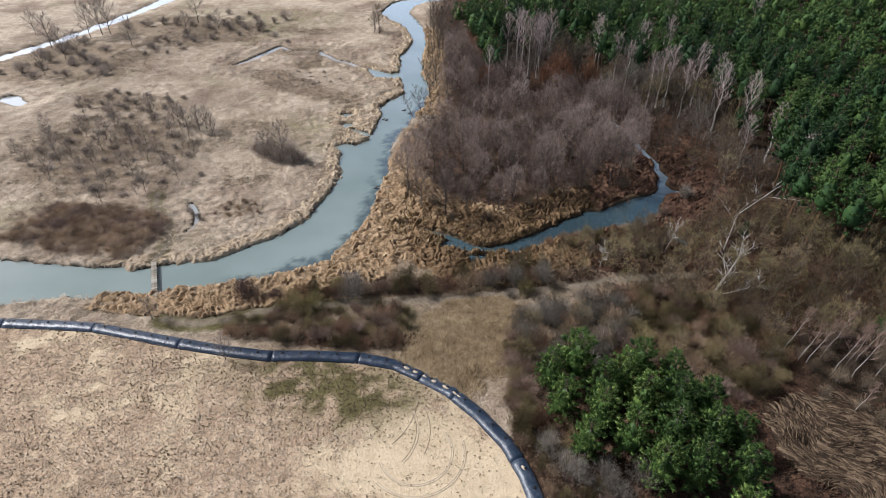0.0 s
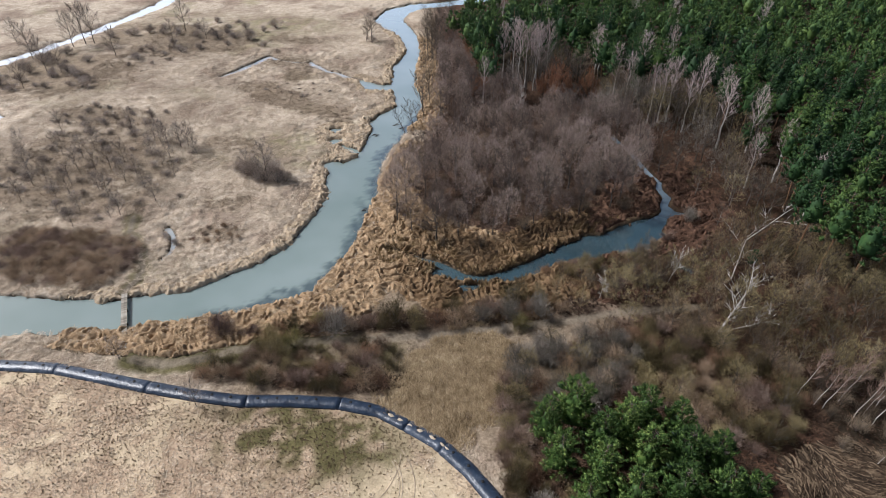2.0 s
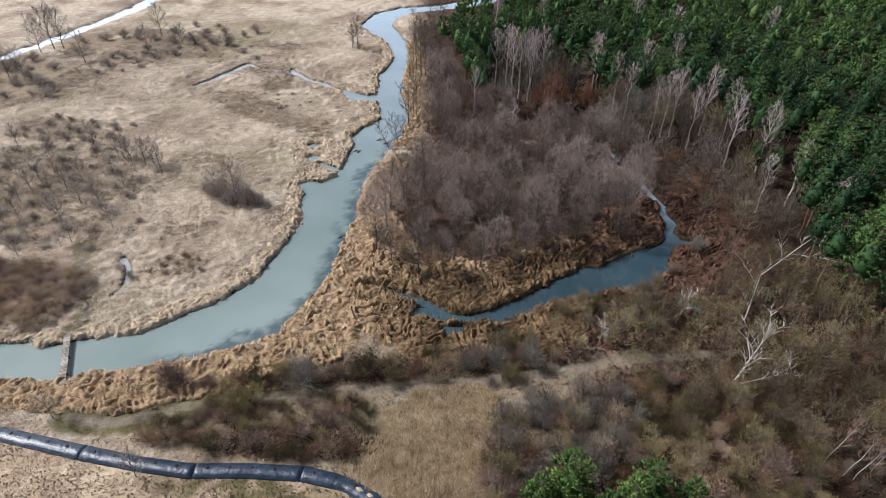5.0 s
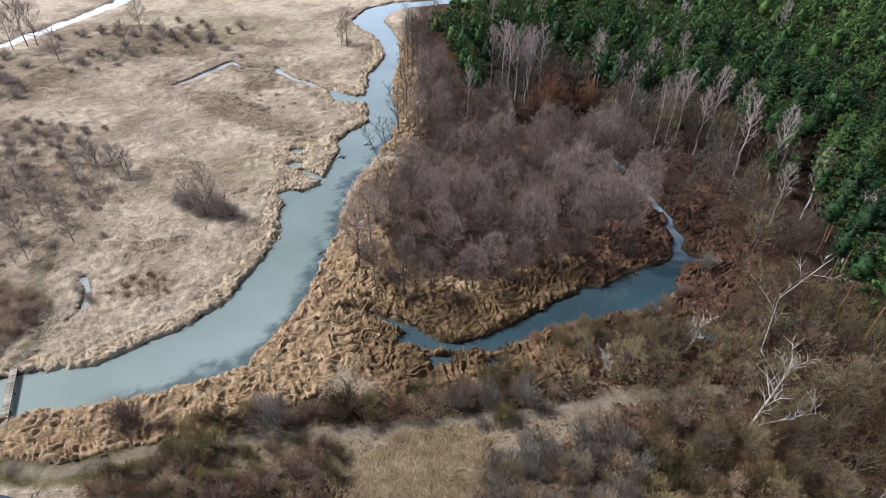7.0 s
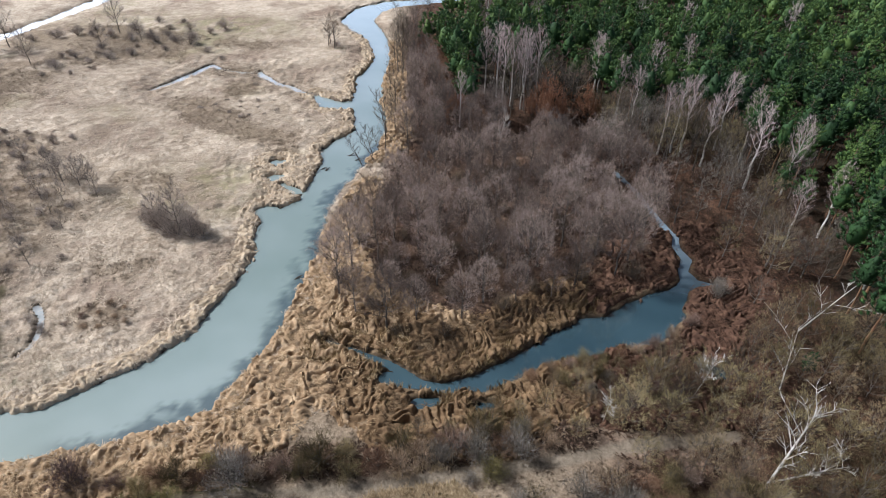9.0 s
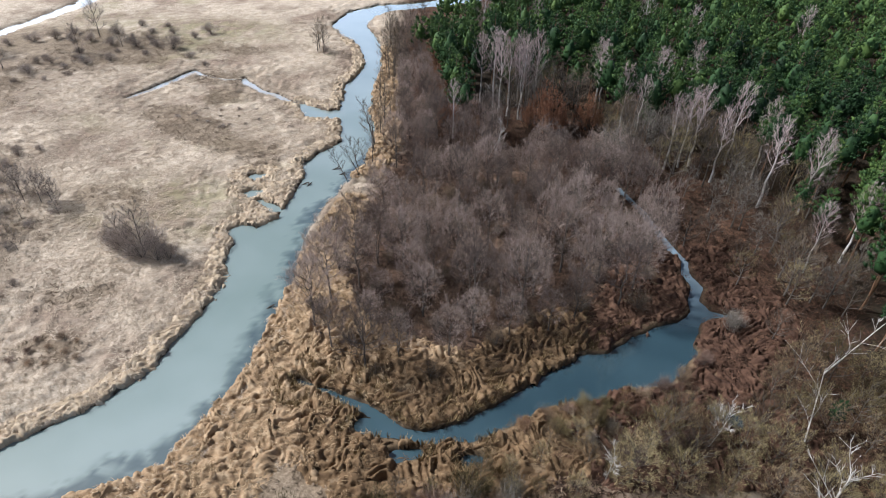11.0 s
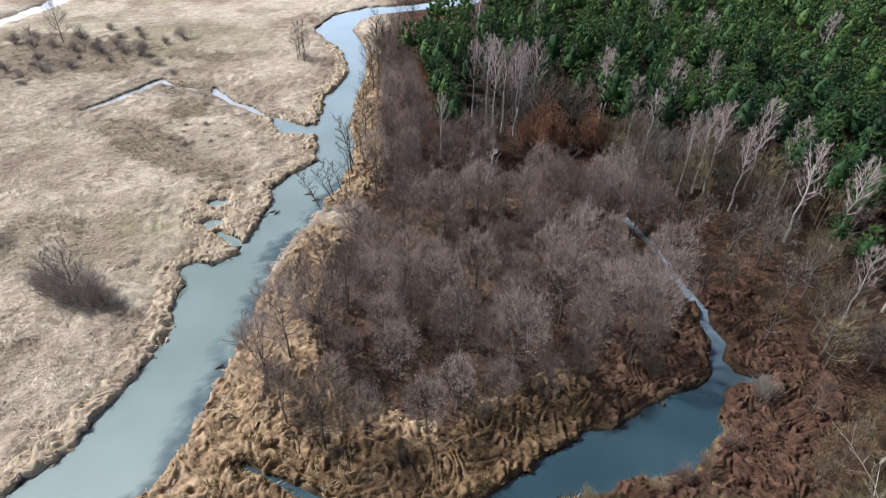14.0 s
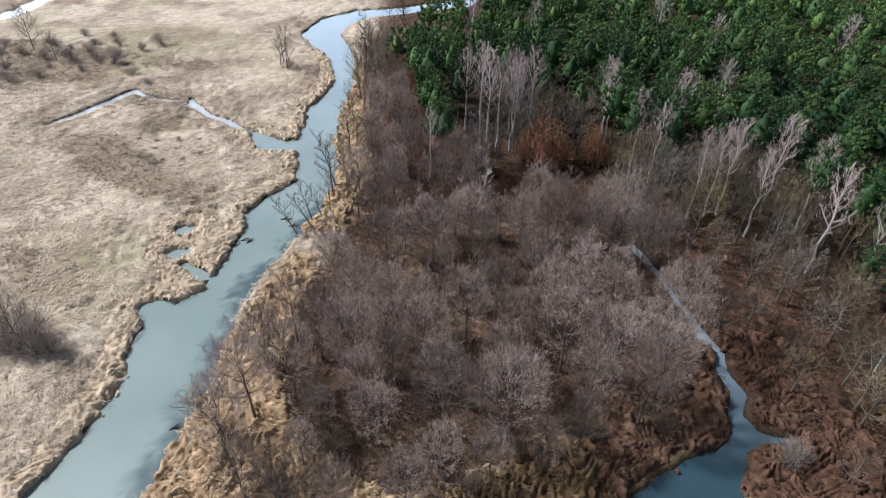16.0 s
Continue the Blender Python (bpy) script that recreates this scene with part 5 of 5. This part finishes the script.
for x, y, k in ((-55.9, 107.2, 1.5), (-53.4, 107, 1.3), (-51.9, 107.6, 1.0), (-57.8, 107.4, 1.5), (-60, 108.4, 1.4), (-61.8, 109.4, 1.15), (-56, 109.6, 1.6)):
    MEADOW.put(x, y, k, 1.3)
for x, y in spread_in([(-152, 136), (-145, 175), (-120, 202), (-94, 205), (-98, 186), (-118, 157), (-126, 134)], 4.6, 55):
    if vnoise(x, y, 11, 66) > 0.42:
        MEADOW.put(x, y, rng.uniform(0.5, 1.7), rng.uniform(0.6, 1.2))
for x, y in spread_in([(-76, 150), (-74, 156), (-62, 158), (-58, 152), (-68, 147)], 3.0, 56):
    MEADOW.put(x, y, rng.uniform(0.3, 0.5), 0.6)
for x, y, k in ((-55.9, 107.8, 1.3), (-60.6, 109.2, 0.95), (-88, 119, 0.8), (-86, 118, 0.9), (-84.5, 117.5, 0.8), (-80, 116.5, 0.95), (-78.5, 117, 0.9), (-76.6, 116, 0.8), (-82.7, 116, 0.8), (-97.3, 107.5, 0.9), (-105.5, 101, 0.9), (-83, 101, 0.8), (-76.5, 90, 0.8), (-145, 172, 2.0), (-143.6, 174, 1.8), (-141, 150, 1.5), (-152, 158, 1.6), (-122, 190, 1.6), (-130, 165, 1.3), (-136.6, 150.4, 1.4), (-147, 169, 1.6), (-138, 138, 1.2), (-166, 168, 1.2), (-119, 178, 1.2), (-112, 185, 1.0), (-40.4, 53.2, 0.75), (-54.5, 58, 0.65), (-92, 104, 0.7), (-88, 108, 0.8), (-94, 99, 0.7), (-90, 94, 0.8), (-86, 97, 0.7), (-80, 112, 0.6), (-85, 90, 0.7), (-100, 96, 0.8), (-79, 108, 0.6), (-98, 112, 0.7), (-59, 109, 0.7)):
    LONE.put(x, y, k)


# ---- the black water-filled barrier tube ----
def along(line, s):
    for (x0, y0), (x1, y1) in zip(line, line[1:]):
        d = math.hypot(x1 - x0, y1 - y0)
        if s <= d:
            return Vector((x0 + (x1 - x0) * s / d, y0 + (y1 - y0) * s / d)), Vector(((x1 - x0) / d, (y1 - y0) / d))
        s -= d
    return Vector(line[-1]), Vector((0, -1))


def barrier_tube(s0, s1, seed, spills=()):
    rng = random.Random(seed)
    root = thing("barrier_tube", "black plastic flood barrier tube section lying on the ground", "flood barrier", "sections of the barrier")
    body = Shape()
    n = max(8, int((s1 - s0) / 0.5))
    rings = []
    for k in range(n + 1):
        u = k / n
        c, d = along(TUBE, s0 + (s1 - s0) * u + (0.25 if k == n else 0))
        sag = 1 + 0.05 * math.sin(u * 9 + seed) + rng.uniform(-0.025, 0.025)
        ends = 0.93 if k in (0, n) else 1.06 if k in (1, n - 1) else 1.0
        for j in range(14):
            a = 2 * math.pi * j / 14
            side, up = math.cos(a) * 0.98 * ends, 0.5 + 0.52 * math.sin(a) * sag * ends
            body.v.append(Vector((c.x - d.y * side, c.y + d.x * side, max(up, 0.02) + 0.12)))
        if k % 5 == 3 and k < n - 2:
            rings.append((c, d))
    for k in range(n):
        for j in range(14):
            a, b = k * 14 + j, k * 14 + (j + 1) % 14
            body.f.append((a, b, b + 14, a + 14))
    body.f += [tuple(reversed(range(14))), tuple(n * 14 + j for j in range(14))]
    part("membrane", body, PLASTIC, root, smooth=True)
    for c, d in rings:
        v = Shape()
        q = Vector((c.x - d.y * 0.15, c.y + d.x * 0.15, 1.08))
        v.tube([q, q + Vector((0, 0, 0.09)), q + Vector((0, 0, 0.12))], [0.2, 0.2, 0.12], 8)
        part("valve", v, DARK, root, "round dark valve cap")
    for u in spills:
        c, d = along(TUBE, s0 + (s1 - s0) * u)
        sp = Shape()
        sp.v.append(Vector((c.x, c.y, 1.24)))
        for j in range(9):
            a, q = 2 * math.pi * j / 9, rng.uniform(0.28, 0.5)
            side, fore = math.cos(a) * q, math.sin(a) * q * 1.5
            sp.v.append(Vector((c.x - d.y * side + d.x * fore, c.y + d.x * side + d.y * fore, 1.08 - 0.35 * side * side)))
        sp.f += [(0, 1 + j, 1 + (j + 1) % 9) for j in range(9)]
        part("sand_patch", sp, SANDY, root, "pale sand spilled on the membrane")
    return root


length = sum(math.dist(a, b) for a, b in zip(TUBE, TUBE[1:]))
joints = [0, 15, 28.7, 42.4, 56.0, 68.0, 77.5, 83.0, 95.0, 108.0]
for k, (a, b) in enumerate(zip(joints, joints[1:])):
    barrier_tube(a, min(b, length), k, {5: (0.75, 0.9), 6: (0.1, 0.35, 0.7, 0.95), 7: (0.05,), 8: (0.1, 0.45, 0.9)}.get(k, ()))


# ---- plank footbridge ----
def footbridge():
    root = thing("footbridge", "narrow weathered plank footbridge across the river", "bridge")
    a, b = Vector((-62.5, 70.6, 0.75)), Vector((-55.6, 60.2, 0.7))
    d = (b - a).normalized()
    turn = math.atan2(d.y, d.x)
    span = (b - a).length
    for side in (-0.3, 0.3):
        s = Shape()
        c = a.lerp(b, 0.5) + Vector((-d.y, d.x, 0)) * side - Vector((0, 0, 0.14))
        s.box(Matrix.Translation(c) @ Matrix.Rotation(turn, 4, "Z"), span, 0.12, 0.2)
        part("beam", s, BEAM, root)
    for u in (0.03, 0.3, 0.55, 0.8):
        for side in (-0.36, 0.36):
            s = Shape()
            c = a.lerp(b, u) + Vector((-d.y, d.x, 0)) * side
            s.tube([(c.x, c.y, -0.8), (c.x, c.y, 0.62)], [0.09, 0.08], 7)
            part("post", s, BEAM, root)
    n = int(span / 0.24)
    plank = Shape()
    plank.box(Matrix.Identity(4), 0.2, 0.85, 0.045)
    me = mesh("plank", plank.v, plank.f, PLANK)
    rng = random.Random(3)
    for k in range(n):
        ob = new("plank", me)
        c = a.lerp(b, (k + 0.5) / n)
        ob.parent = root
        ob.matrix_basis = Matrix.Translation(c + Vector((0, 0, rng.uniform(-0.01, 0.01)))) @ Matrix.Rotation(turn + rng.uniform(-0.03, 0.03), 4, "Z")
    return root


footbridge()


# ---- fallen and dead trees ----
def dead_tree(name, label, base, tip, girth, seed, forks=6):
    rng = random.Random(seed)
    root = thing(name, label, "dead tree")
    b, t = Vector(base), Vector(tip)
    d = t - b
    s = Shape()
    s.tube([b, b + d * 0.35 + Vector((0, 0, 0.1)), b + d * 0.7 + Vector((0, 0, 0.25)), t], [girth, girth * 0.8, girth * 0.5, girth * 0.15], 6)
    part("trunk", s, BIRCH, root)
    c = Shape()
    for i in range(forks):
        p = b + d * (0.3 + 0.68 * (i + rng.random()) / forks)
        e = (d.normalized() * 0.75 + upright(rng, 0.7, rng.uniform(-0.1, 0.6))).normalized() * d.length * rng.uniform(0.16, 0.36)
        c.tube([p, p + e * 0.5 + upright(rng, 0.12, 0.05), p + e], [girth * 0.34, girth * 0.2, 0.012], 4)
        for k in range(6):
            q = p + e * rng.uniform(0.25, 1)
            w = (e.normalized() * 0.8 + upright(rng, 0.75, rng.uniform(-0.1, 0.5))).normalized() * e.length * rng.uniform(0.25, 0.55)
            c.tube([q, q + w * 0.5, q + w + Vector((0, 0, 0.08))], [0.03, 0.018, 0.006], 3)
            for _ in range(9):
                c.blade(q + w * rng.uniform(0.2, 1), (w.normalized() + upright(rng, 0.6, 0.15)).normalized() * rng.uniform(0.2, 0.55), 0.024, rng)
    part("branchwork", c, BIRCH, root)
    return root


dead_tree("dead_birch", "bare white dead birch leaning over the scrub", (25.4, 79.4, 0.1), (31, 87, 6.3), 0.19, 1, 13)
dead_tree("dead_birch", "bare white dead birch leaning over the scrub", (26.6, 80.6, 1.2), (34, 83, 2.6), 0.11, 2, 9)
dead_tree("fallen_birch", "pale fallen birch caught in the branches", (33, 101.5, 3.8), (42.5, 110.5, 6.5), 0.1, 3, 4)
dead_tree("broken_tree", "pale broken tree below the fallen birch", (29, 91, 0.1), (33, 101.8, 4.4), 0.1, 6, 5)
dead_tree("broken_tree", "pale broken dead tree among the alders", (-10.5, 147, 0.2), (-9.5, 149, 6.5), 0.16, 4, 12)
dead_tree("white_sapling", "small white dead sapling in the scrub", (9.5, 85, 0.1), (9.9, 85.3, 4.2), 0.07, 7, 10)
dead_tree("white_sapling", "small white dead sapling in the scrub", (20, 91, 0.1), (21.4, 92, 5.5), 0.07, 8, 9)


def driftwood(x, y, turn, size, seed):
    rng = random.Random(seed)
    root = thing("driftwood", "dark wet branch stuck in the river", "driftwood", "driftwood in the river")
    for name, n in (("log", 1), ("branch", 2)):
        for _ in range(n):
            a = turn + rng.uniform(-0.8, 0.8) * (name == "branch")
            d = Vector((math.cos(a), math.sin(a), 0.15 if name == "log" else 0.5)) * size * (1 if name == "log" else 0.6)
            s = Shape()
            s.tube([Vector((x, y, -0.05)) - d * 0.4, Vector((x, y, 0.12)), Vector((x, y, 0.1)) + d * 0.6], [0.12, 0.1, 0.03], 6)
            part(name, s, BEAM, root)
    return root


for k, (x, y, a, size) in enumerate(((-36.2, 137.2, 0.4, 1.6), (-38, 138.6, 0.1, 2.2), (-40.6, 132.4, 1.2, 1.5), (-41.4, 132.6, 0.5, 1.3), (-34, 102, 0.8, 1.4))):
    driftwood(x, y, a, size, k)
